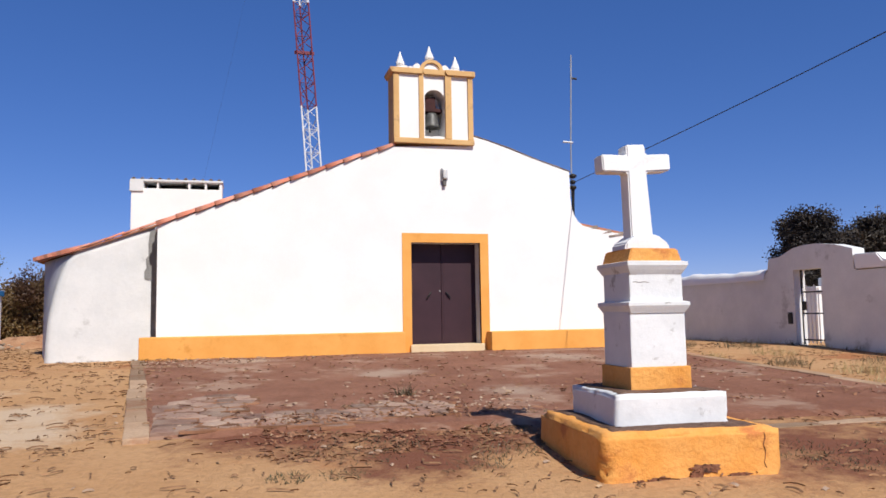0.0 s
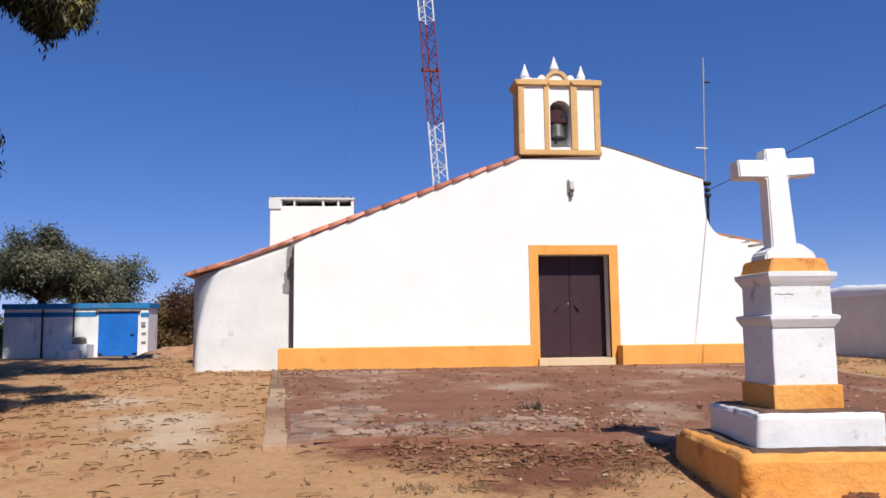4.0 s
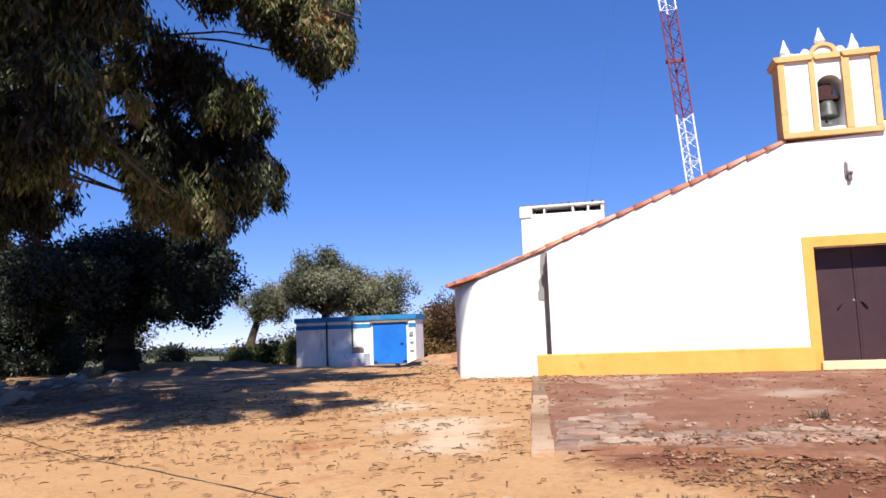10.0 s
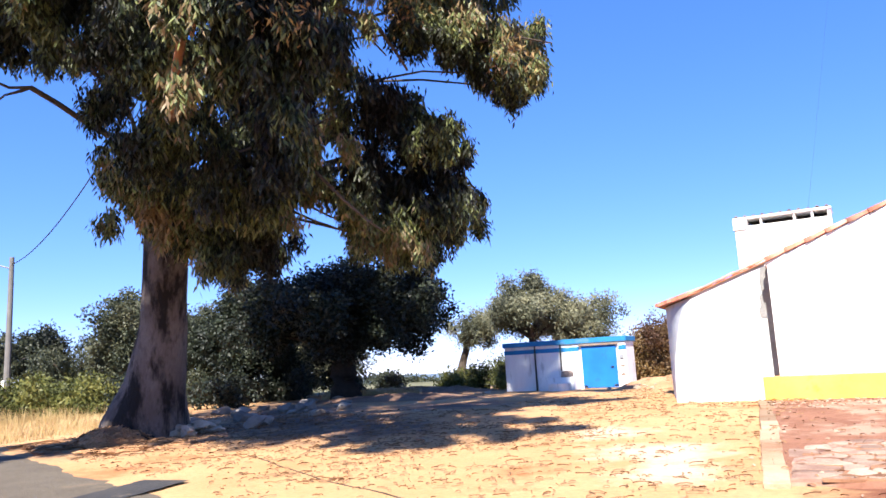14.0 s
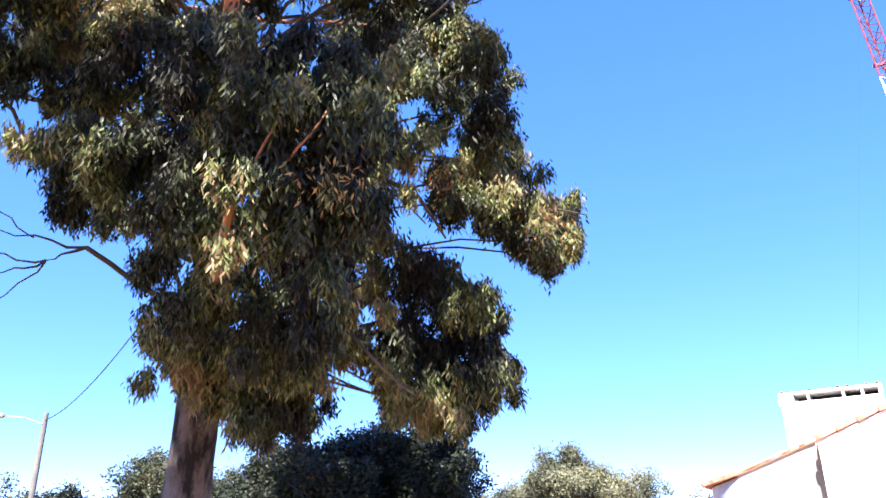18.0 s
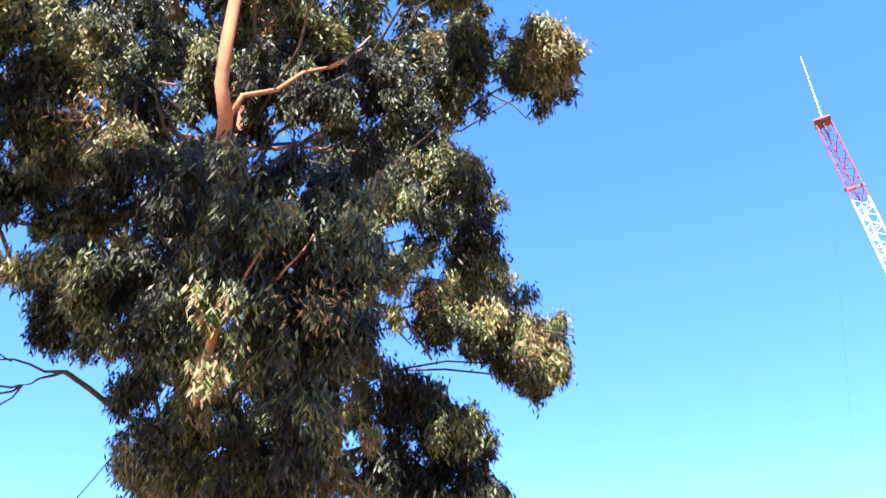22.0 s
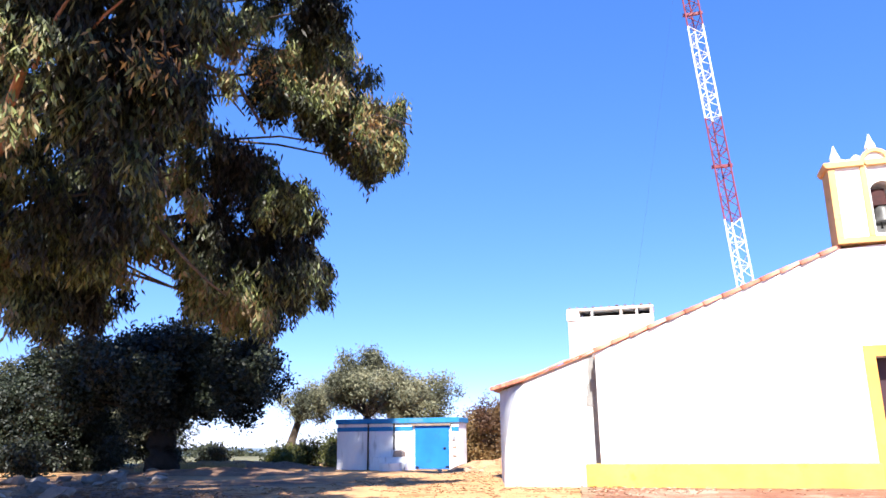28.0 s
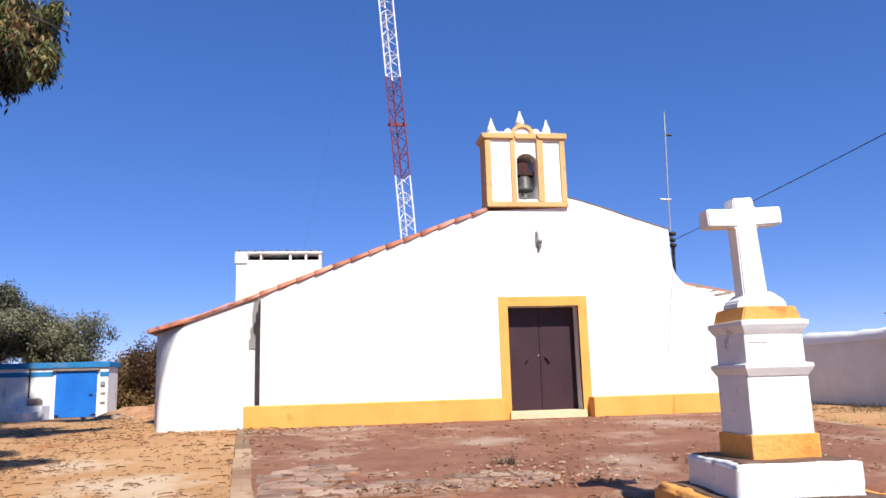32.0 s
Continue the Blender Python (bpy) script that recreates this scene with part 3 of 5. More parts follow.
for x0, x1, hx, kx in ((DX0, 4.925, 4.6, 1), (4.935, DX1, 5.1, -1)):
    leaf = part("door_leaf", box(x0, x1, FY + 0.42, FY + 0.462, DZ0, DZ1, 0.006), DOOR, door)
    part("door_panel", box(x0 + 0.05, x1 - 0.012, FY + 0.412, FY + 0.425, DZ0 + 0.06, DZ1 - 0.03, 0.004), DOOR, leaf)
    part("door_knocker", tube([(hx - 0.05 * kx, FY + 0.385, 2.0), (hx, FY + 0.37, 2.08), (hx + 0.06 * kx, FY + 0.385, 2.16)], 0.018, 6), IRON, leaf, "dark iron pull")
part("door_lock", lathe([(0.022, 0), (0.022, 0.012), (0.012, 0.02)], 12), STEEL, door, "small bright lock plate", at=pose(4.89, FY + 0.42, 2.18, 90, 0, 0))

# benches along the foot of the front
for x0, x1, top in ((-2.05, 3.82, 1.2), (5.96, 10.9, 1.165)):
    bb = box(x0, x1, FY - 0.4, FY + 0.01, 0.5, top, 0.02)
    part("wall_bench", bb, OCHRE, chapel, "ochre painted masonry bench at the wall's foot")

# roof slabs and the tiles along the verge
def roof_slab(pts, y0, y1, thick=0.12):
    return prism([(x, z) for x, z in pts] + [(x, z - thick) for x, z in reversed(pts)], y0, y1)


def lean_to(thick):
    """The low roof: its eave runs back along the slanting end wall."""
    b = bmesh.new()
    top = [b.verts.new(p) for p in ((-1.79, 18.53, 3.8), (-3.66, 18.53, 3.13), (-5.34, 23.0, 3.24), (-5.34, 28.2, 3.24), (-1.79, 28.2, 3.8))]
    low = [b.verts.new(v.co - Vector((0, 0, thick))) for v in top]
    b.faces.new(top)
    b.faces.new(low[::-1])
    for k in range(5):
        b.faces.new((top[k], low[k], low[(k + 1) % 5], top[(k + 1) % 5]))
    bmesh.ops.recalc_face_normals(b, faces=b.faces[:])
    return b


part("roof_left", roof_slab([(-1.79, 3.7), (3.7, 5.76), (4.7, 5.86)], FY + 0.16, 28.2), ROOF, chapel, "terracotta tiled roof slope")
part("roof_lean_to", lean_to(0.035), ROOF, chapel, "terracotta tiled lean-to roof")
part("roof_right", roof_slab([(4.7, 5.86), (5.7, 5.9), (8.3, 5.14)], FY + 0.16, 28.2), ROOF, chapel, "terracotta tiled roof slope")
part("roof_annex", roof_slab([(8.4, 3.95), (9.77, 3.7), (11.1, 3.42)], FY + 0.05, 28.0, 0.1), ROOF, chapel, "weathered grey-brown annex roof edge")


def half_tile(r0=0.11, r1=0.085, length=0.46, thick=0.018, n=7):
    """A barrel roof tile along x, its hollow side down."""
    b = bmesh.new()
    rows = []
    for x, r in ((0, r0), (length, r1)):
        for rr in (r, r - thick):
            rows.append([b.verts.new((x, rr * math.cos(math.pi * k / n), rr * math.sin(math.pi * k / n))) for k in range(n + 1)])
    o0, i0, o1, i1 = rows
    for k in range(n):
        b.faces.new((o0[k], o1[k], o1[k + 1], o0[k + 1]))
        b.faces.new((i0[k], i0[k + 1], i1[k + 1], i1[k]))
        b.faces.new((o0[k], o0[k + 1], i0[k + 1], i0[k]))
        b.faces.new((o1[k], i1[k], i1[k + 1], o1[k + 1]))
    return mesh_of(b, "tile", True)


tile_mesh = half_tile(0.12, 0.085)
verge = part("verge", roof_slab([(-1.79, 3.66), (3.7, 5.74)], FY + 0.004, FY + 0.3, 0.06), WHITE, chapel, "mortar bed under the verge tiles")


def tile_row(x0, z0, x1, z1, y, parent, step=0.42, extra=0.0):
    ln = math.hypot(x1 - x0, z1 - z0)
    up = math.degrees(math.atan2(z1 - z0, x1 - x0))
    k = int(ln / step)
    for i in range(k):
        u = (i + 0.0) / k
        part("tile", tile_mesh, TILE, parent, at=pose(x0 + (x1 - x0) * u, y + random.uniform(-0.012, 0.012), z0 + (z1 - z0) * u + extra + random.uniform(-0.008, 0.008), random.uniform(-4, 4), -up + random.uniform(-1.5, 1.5) - 3.0, random.uniform(-1, 1)))


for row, (dy, dz) in enumerate(((0.05, 0.0), (0.26, 0.02), (0.47, 0.02))):
    tile_row(-1.75, 3.68, 3.72, 5.74, FY + dy, verge, extra=dz)
# eave tiles on the low left end
for k in range(9):
    part("tile", tile_mesh, TILE, verge, at=pose(-3.72 + (-5.34 + 3.66) * k / 8, 18.62 + 4.3 * k / 8, 3.1 + (3.24 - 3.12) * k / 8, 0, -19, random.uniform(-3, 3)))
thin_tile = half_tile(0.05, 0.04, 0.46)
thin_tile.materials.append(TILE)
for k in range(5):
    u = 0.25 + 0.75 * k / 5
    part("tile", thin_tile, TILE, verge, at=pose(-4.28 + 2.45 * u, 18.55 + random.uniform(-0.01, 0.01), 2.91 + 0.89 * u + random.uniform(-0.006, 0.006), random.uniform(-4, 4), -20 + random.uniform(-1.5, 1.5) - 2.0, random.uniform(-1, 1)))
grey_tile = half_tile(0.1, 0.08, 0.46)
grey_tile.materials.append(GREYSTONE)
# a thin row of tile ends on the right slope and on the annex
tile_row(8.28, 5.22, 5.75, 6.04, FY + 0.3, verge, extra=-0.02)
for k in range(6):
    part("tile", grey_tile, GREYSTONE, verge, at=pose(11.0 - 0.38 * k, FY + 0.1 + random.uniform(-0.02, 0.02), 3.4 + 0.072 * k + random.uniform(-0.01, 0.01), random.uniform(-6, 6), 10.5 + random.uniform(-2, 2), 180 + random.uniform(-3, 3)))

# dark tile edge that shows along the top of the right slope
edge = [(8.36, 5.25), (8.0, 5.36), (7.42, 5.54), (6.64, 5.81), (6.1, 5.98), (5.72, 6.08)]
part("roof_edge", prism(edge + [(x + 0.01, z + 0.007 + 0.012 * (i % 2)) for i, (x, z) in reversed(list(enumerate(edge)))], FY - 0.012, FY + 0.35), GREYSTONE, chapel, "thin dark edge of roof tiles")

# bell gable
GX0, GX1, GZ0, GZ1 = 3.7, 5.68, 5.85, 7.58
GY0, GY1 = FY - 0.03, FY + 0.62
bell_gable = part("bell_gable", box(GX0, 4.46, GY0, GY1, GZ0, GZ1), WHITE, chapel, "white and ochre masonry bell gable")
part("pier", box(4.97, GX1, GY0, GY1, GZ0, GZ1), WHITE, bell_gable)
arch = [(4.46, GZ1), (4.46, 6.98)] + [(4.715 - 0.255 * math.cos(a), 6.98 + 0.22 * math.sin(a)) for a in np.linspace(0, math.pi, 15)[1:-1]] + [(4.97, 6.98), (4.97, GZ1)]
part("arch_head", prism(arch, GY0 + 0.03, GY1), WHITE, bell_gable)
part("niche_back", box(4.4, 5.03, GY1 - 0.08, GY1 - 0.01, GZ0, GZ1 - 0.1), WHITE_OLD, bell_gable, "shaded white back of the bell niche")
part("sill", prism([(4.46, GZ0), (4.97, GZ0), (4.97, 6.01), (4.8, 6.025), (4.62, 6.005), (4.46, 6.015)], GY0 + 0.02, GY1), WHITE, bell_gable)
for x0, x1, pz in ((3.69, 3.81, -0.035), (4.31, 4.43, -0.035), (4.98, 5.14, -0.06), (5.575, 5.7, -0.045)):
    part("pilaster", box(x0, x1, GY0 + pz, GY0 + 0.05, GZ0 + 0.1, GZ1, 0.006), OCHRE_PALE, bell_gable, "pale ochre pilaster strip")
part("side_strip", box(3.665, 3.7, GY0 - 0.03, GY1, GZ0, GZ1, 0.005), OCHRE_PALE, bell_gable, "ochre painted side face")
part("side_strip", box(5.68, 5.71, GY0 - 0.03, GY1, GZ0, GZ1, 0.005), OCHRE_PALE, bell_gable, "ochre painted side face")
part("ledge", box(3.66, 5.72, GY0 - 0.07, GY1, GZ0 - 0.04, GZ0 + 0.09, 0.015), OCHRE_PALE, bell_gable, "pale ochre base ledge")
for x0, x1, d in ((3.58, 4.4, 0.08), (4.4, 4.98, 0.06), (4.98, 5.76, 0.1)):
    part("cornice", prism([(x0 + 0.05, GZ1 - 0.02), (x1 - 0.0, GZ1 - 0.02), (x1 + 0.0, GZ1 + 0.06), (x1 + 0.0, GZ1 + 0.12), (x0, GZ1 + 0.12), (x0, GZ1 + 0.06)], GY0 - d, GY1 + 0.06, 0.01), OCHRE_PALE, bell_gable, "pale ochre cornice")
# small round pediment with moulding
for r0, r1, y, m in ((0.2, 0.29, -0.05, OCHRE_PALE), (0.0, 0.2, 0.0, WHITE)):
    prof = [(4.64 + r1 * math.cos(a), GZ1 + 0.12 + r1 * 0.85 * math.sin(a)) for a in np.linspace(0, math.pi, 17)]
    prof += [(4.64 + r0 * math.cos(a), GZ1 + 0.12 + r0 * 0.85 * math.sin(a)) for a in np.linspace(math.pi, 0, 17)] if r0 else []
    part("pediment", prism(prof, GY0 + y, GY0 + 0.3), m, bell_gable, "small round pediment")
for side in (-1, 1):
    for k, (dx, r) in enumerate(((0.36, 0.1), (0.52, 0.075), (0.66, 0.09), (0.84, 0.06))):
        x = 4.64 + side * dx
        prof = [(x + r * 1.15 * math.cos(a), GZ1 + 0.11 + r * (1.6 if k == 0 else 1.0) * math.sin(a)) for a in np.linspace(0, math.pi, 11)]
        part("scallop", prism(prof, GY0 + 0.02, GY0 + 0.26), WHITE, bell_gable, "white scalloped crest")
for x, z, s in ((3.88, GZ1 + 0.12, 0.95), (4.63, GZ1 + 0.32, 1.0), (5.31, GZ1 + 0.1, 0.95)):
    part("pinnacle", lathe([(0.11 * s, 0), (0.12 * s, 0.04), (0.07 * s, 0.07), (0.065 * s, 0.1), (0.115 * s, 0.13), (0.115 * s, 0.16), (0.05 * s, 0.33), (0.012 * s, 0.46)], 14, (x, GY0 + 0.16, z)), WHITE, bell_gable, "white pointed pinnacle", smooth=False)

# the bell hangs in the arch
bell = thing("bell", "bronze church bell with a dark red wooden yoke", "bell")
part("bell_cup", lathe([(0.02, 0.38), (0.12, 0.37), (0.155, 0.3), (0.17, 0.15), (0.2, 0.04), (0.225, 0.0), (0.2, 0.0), (0.17, 0.03)], 20, (4.7, FY + 0.26, 6.29)), BRONZE, bell, smooth=True)
part("yoke", prism([(4.48, 6.68), (4.95, 6.68), (4.95, 6.76), (4.79, 6.78), (4.78, 7.06), (4.51, 7.06), (4.5, 6.78), (4.48, 6.76)], FY + 0.16, FY + 0.4, 0.01), YOKE, bell, "dark red wooden yoke")
part("axle", tube([(4.45, FY + 0.28, 6.72), (4.98, FY + 0.28, 6.72)], 0.025, 8), IRON, bell)
part("clapper", tube([(4.66, FY + 0.28, 6.45), (4.66, FY + 0.28, 6.24), (4.66, FY + 0.28, 6.18)], [0.012, 0.015, 0.035], 8), IRON, bell)
part("striker_motor", box(4.84, 4.93, FY + 0.3, FY + 0.46, 6.72, 6.9, 0.01), STEEL, bell, "grey striker box")

# chimney
pale_tile = half_tile(0.05, 0.045, 0.8, 0.012, 5)
pale_tile.materials.append(GREYSTONE)
chimney = part("chimney", box(-2.52, -0.39, 19.5, 20.3, 3.0, 4.79, 0.02), WHITE, chapel, "broad whitewashed chimney with slotted top")
part("chimney_cap", box(-2.54, -0.37, 19.46, 20.34, 4.955, 5.01, 0.012), WHITE_OLD, chimney)
for x0, x1 in ((-2.54, -2.23), (-1.93, -1.89), (-1.2, -1.15), (-0.81, -0.76), (-0.46, -0.39)):
    part("slot_post", box(x0, x1, 19.5, 20.3, 4.77, 4.96, 0.006), WHITE, chimney)
part("chimney_core", box(-2.2, -0.42, 20.1, 20.28, 4.77, 4.96), IRON, chimney, "dark block inside the slots")
part("chimney_band", box(-2.55, -2.24, 19.46, 20.3, 4.71, 4.96, 0.008), WHITE_OLD, chimney)
for k in range(11):
    part("tile", pale_tile, GREYSTONE, chimney, at=pose(-2.46 + k * 0.2, 19.48, 5.005 + random.uniform(-0.01, 0.012), 0, 0, 90 + random.uniform(-4, 4)))

# lamp on the front
wall_lamp = thing("wall_lamp", "small grey floodlight fixed high on the white front wall", "lamp")
part("lamp_bracket", box(4.89, 4.97, FY - 0.1, FY + 0.01, 4.77, 4.91, 0.012), CONCRETE, wall_lamp, "dark grey bracket")
part("lamp_housing", box(4.85, 5.01, FY - 0.09, FY + 0.005, 4.89, 5.22, 0.04, segs=3), STEEL, wall_lamp, "grey lamp housing", smooth=True)
part("lamp_glass", box(4.87, 4.99, FY - 0.16, FY - 0.07, 4.93, 5.19, 0.05, segs=4), GLASS_LAMP, wall_lamp, "pale lamp glass", smooth=True)

# aerial pole at the corner with its cable bracket
aerial = thing("aerial_pole", "thin aerial pole fixed to the chapel's corner", "aerial")
part("pole", tube([(8.42, FY + 0.1, 4.6), (8.44, FY + 0.1, 6.0), (8.5, FY + 0.1, 7.8)], 0.02, 8), STEEL, aerial)
part("whip", tube([(8.5, FY + 0.1, 7.75), (8.52, FY + 0.1, 8.42)], [0.026, 0.018], 8), STEEL, aerial, "grey upper whip")
part("cross_arm", tube([(8.22, FY + 0.1, 6.06), (8.5, FY + 0.1, 6.05)], 0.025, 8), STEEL, aerial)
part("cross_arm", tube([(8.5, FY + 0.1, 7.79), (8.66, FY + 0.1, 7.78)], 0.03, 8), IRON, aerial)
for z, r in ((5.14, 0.1), (4.98, 0.07), (4.84, 0.09)):
    part("insulator", lathe([(r * 0.6, -0.05), (r, -0.02), (r, 0.03), (r * 0.5, 0.06)], 12, (8.44, FY + 0.05, z)), IRON, aerial, "dark cable insulator", smooth=True)
part("down_pipe", tube([(8.45, FY + 0.05, 4.86), (8.43, FY + 0.05, 4.5), (8.42, FY + 0.05, 4.05)], 0.04, 8), IRON, aerial)


def wire(name, a, b, sag, r=0.014, label="black overhead cable"):
    pts = [(a[0] + (b[0] - a[0]) * u, a[1] + (b[1] - a[1]) * u, a[2] + (b[2] - a[2]) * u - sag * 4 * u * (1 - u)) for u in np.linspace(0, 1, 25)]
    return tagged(part(name, tube(pts, r, 6), CABLE), label, "cable")


wire("overhead_cable", (8.46, FY + 0.05, 4.98), (10.25, 2.94, 6.50), 0.1, 0.009, label="black overhead cable from the chapel's corner")

# ---- wayside cross ----
cross = thing("wayside_cross", "white stone cross on an ochre and white stepped pedestal", "cross", at=pose(3.735, 6.5, 0, 0, 0, -5))


def rough_block(x, y, z0, z1, bevel, amount=0.008, cuts=7, scale=4.0, cx=0.0, cy=0.0):
    b = box(cx - x, cx + x, cy - y, cy + y, z0, z1, bevel)
    return rough_up(b, amount, scale, cuts)


def worn_block(x, y, z0, z1, cx=0.0, chip=0.05):
    """A plastered block with broken edges: fine cells, the edges bitten off by noise."""
    b = box(cx - x, cx + x, -y, y, z0, z1)
    bmesh.ops.subdivide_edges(b, edges=b.edges[:], cuts=23, use_grid_fill=True)
    for v in b.verts:
        q = v.co
        near = sum((abs(abs(q.x - cx) - x) < 0.035, abs(abs(q.y) - y) < 0.035, abs(q.z - z1) < 0.03))
        w = noise.noise(q * 5.5) + 0.6 * noise.noise(q * 14)
        if near >= 2:
            q -= Vector(((q.x - cx) / x, q.y / y, 0.8)) * (0.25 + max(0.0, w)) * chip
        q += noise.noise_vector(q * 3.0) * 0.014 + noise.noise_vector(q * 11) * 0.004
    return b


part("base", worn_block(0.81, 0.86, 0.1, 0.6, 0.02, 0.08), OCHRE_OLD, cross, "chipped ochre plastered base", smooth=True)
part("base_top", worn_block(0.7, 0.77, 0.52, 0.612, 0.02, 0.04), CAPSTONE, cross, "bare weathered cement top", smooth=True)
part("step", worn_block(0.53, 0.54, 0.6, 0.878, 0.0, 0.03), WHITE_CHIP, cross, "flaking white step", smooth=True)
part("step_top", worn_block(0.495, 0.5, 0.8, 0.888, 0.0, 0.03), CAPSTONE, cross, "weathered cement top", smooth=True)


def scab(cx, cz, rx, rz, seed, y):
    """A ragged thin patch on an upright face."""
    n = 26
    prof = []
    for k in range(n):
        a = 2 * math.pi * k / n
        w = 1 + 0.5 * noise.noise((math.cos(a) * 2.2, math.sin(a) * 2.2, seed)) + 0.3 * noise.noise((math.cos(a) * 6, math.sin(a) * 6, seed))
        prof.append((cx + rx * w * math.cos(a), cz + rz * w * math.sin(a)))
    return prism(prof, y, y + 0.06)


for cx, cz, rx, rz, seed in ((0.12, 0.285, 0.13, 0.035, 1.0), (-0.3, 0.2, 0.11, 0.04, 2.0), (-0.47, 0.19, 0.07, 0.03, 3.0), (0.42, 0.22, 0.1, 0.02, 4.0), (0.03, 0.235, 0.06, 0.03, 5.0)):
    part("bare_patch", scab(cx, cz, rx, rz, seed, -0.874), BARE, cross, "patch of bare red masonry where plaster has fallen")
part("crack", tube([(0.66 + 0.012 * math.sin(k * 2.3), -0.866, 0.56 - k * 0.05) for k in range(7)], 0.0035, 4), BARE, cross, "dark crack in the plaster")
TURN = pose(0.01, 0.0, 0, 0, 0, 4.5)
part("pedestal_foot", rough_block(0.31, 0.29, 0.88, 1.09, 0.012, 0.004, 4, 5), OCHRE_OLD, cross, "ochre foot band", at=TURN)
part("pedestal_lower", rough_block(0.285, 0.265, 1.07, 1.6, 0.015, 0.004, 6, 5), WHITE_CHIP, cross, at=TURN)
part("pedestal_moulding", lathe([(0.39, 0), (0.43, 0.05), (0.445, 0.07), (0.445, 0.1), (0.39, 0.11)], 4), WHITE_CHIP, cross, "thin projecting moulding", at=TURN @ pose(0, 0, 1.58, 0, 0, 45))
part("pedestal_upper", rough_block(0.275, 0.26, 1.66, 1.96, 0.015, 0.004, 5, 5), WHITE_CHIP, cross, at=TURN)
part("pedestal_cornice", lathe([(0.375, 0), (0.41, 0.04), (0.44, 0.08), (0.44, 0.115), (0.37, 0.125)], 4), WHITE_CHIP, cross, "projecting cornice", at=TURN @ pose(0, 0, 1.94, 0, 0, 45))
part("crack", tube([(-0.24 + 0.028 * k, -0.259, 1.865 + 0.004 * math.sin(k * 1.9)) for k in range(7)], 0.004, 4), CAPSTONE, cross, "dark crack in the whitewash", at=TURN)
part("ochre_block", rough_up(prism([(-0.285, 2.05), (0.285, 2.05), (0.235, 2.18), (-0.235, 2.18)], -0.26, 0.26, 0.012), 0.01, 6), OCHRE_OLD, cross, "ochre sloping block", at=TURN)
part("cross_foot", rough_up(prism([(-0.24, 2.17), (0.24, 2.17), (0.22, 2.24), (0.11, 2.32), (-0.11, 2.32), (-0.22, 2.24)], -0.14, 0.14, 0.015), 0.01, 7), WHITE_CHIP, cross, "white moulded foot", at=TURN)
shape = [(-0.115, 2.29), (0.115, 2.29), (0.1, 2.93), (0.36, 2.94), (0.365, 3.11), (0.1, 3.1), (0.095, 3.2), (-0.095, 3.2), (-0.1, 3.1), (-0.365, 3.1), (-0.36, 2.94), (-0.1, 2.93)]
part("stone_cross", rough_up(prism(shape, -0.09, 0.09, 0.012), 0.008, 6), WHITE, cross, "whitewashed stone cross", at=TURN @ pose(-0.02, 0, 2.2, 0, -2.4, 0) @ pose(0, 0, -2.2))

# ---- cemetery wall and gate on the right ----
CX = 14.0


def yz_prism(profile, x0, x1, bevel=0.0):
    """A closed outline in y and z, pushed from x0 to x1."""
    b = prism(profile, x0, x1, bevel)
    for v in b.verts:
        v.co = Vector((v.co.y, v.co.x, v.co.z))
    bmesh.ops.recalc_face_normals(b, faces=b.faces[:])
    return b


cem = thing("cemetery_wall", "whitewashed cemetery wall with a rounded coping and arched gateway", "wall", kind="structure")
part("wall_body", yz_prism([(16.62, 0.4), (40, 0.4), (40, 2.42), (17.9, 2.42), (17.62, 2.6), (17.55, 2.95), (17.1, 2.99), (16.6, 3.17), (16.2, 3.22), (15.8, 3.22), (15.2, 3.15), (14.62, 3.0), (14.6, 2.5), (2.0, 2.5), (2.0, 0.4), (15.64, 0.4), (15.64, 2.6), (16.62, 2.6)], CX, CX + 0.35), WHITE_OLD, cem)
def round_coping(y0, y1, z, h):
    """A hand-made, half-round coping along the wall, uneven in height and width."""
    b, rows, n = bmesh.new(), [], 9
    for i in range(int((y1 - y0) / 0.3) + 1):
        y = y0 + 0.3 * i
        w = 0.235 + 0.02 * noise.noise((y * 0.9, 3.0, 0))
        hh = h * (1 + 0.3 * noise.noise((y * 0.55, 0, 0)) + 0.2 * noise.noise((y * 2.1, 0, 5)))
        rows.append([b.verts.new((CX + 0.175 - w * math.cos(math.pi * k / n), y, z + hh * math.sin(math.pi * k / n) ** 0.7)) for k in range(n + 1)])
    for a, c in zip(rows, rows[1:]):
        for k in range(n):
            b.faces.new((a[k], c[k], c[k + 1], a[k + 1]))
    bmesh.ops.recalc_face_normals(b, faces=b.faces[:])
    return b


part("coping", round_coping(17.7, 40.0, 2.38, 0.31), WHITE, cem, "rounded, uneven white coping", smooth=True)
part("coping", yz_prism([(2.0, 2.48), (14.55, 2.48), (14.6, 2.86), (13.9, 2.85), (13.75, 2.68), (2.0, 2.64)], CX - 0.03, CX + 0.42, 0.03), WHITE, cem, "rounded white coping")
gate = thing("cemetery_gate", "narrow iron gate with bars, painted grey and white", "gate")
for k in range(7):
    y = 15.68 + k * 0.135
    part("gate_bar", tube([(CX + 0.15, y, 0.72), (CX + 0.15, y, 2.2 if k % 2 else 2.12)], 0.015, 6), WHITE, gate)
for z in (0.78, 1.45, 2.0):
    part("gate_rail", box(CX + 0.135, CX + 0.165, 15.64, 16.53, z, z + 0.035), IRON, gate)
for y in (15.64, 16.49):
    part("gate_post", box(CX + 0.13, CX + 0.17, y, y + 0.04, 0.68, 2.6), IRON, gate)
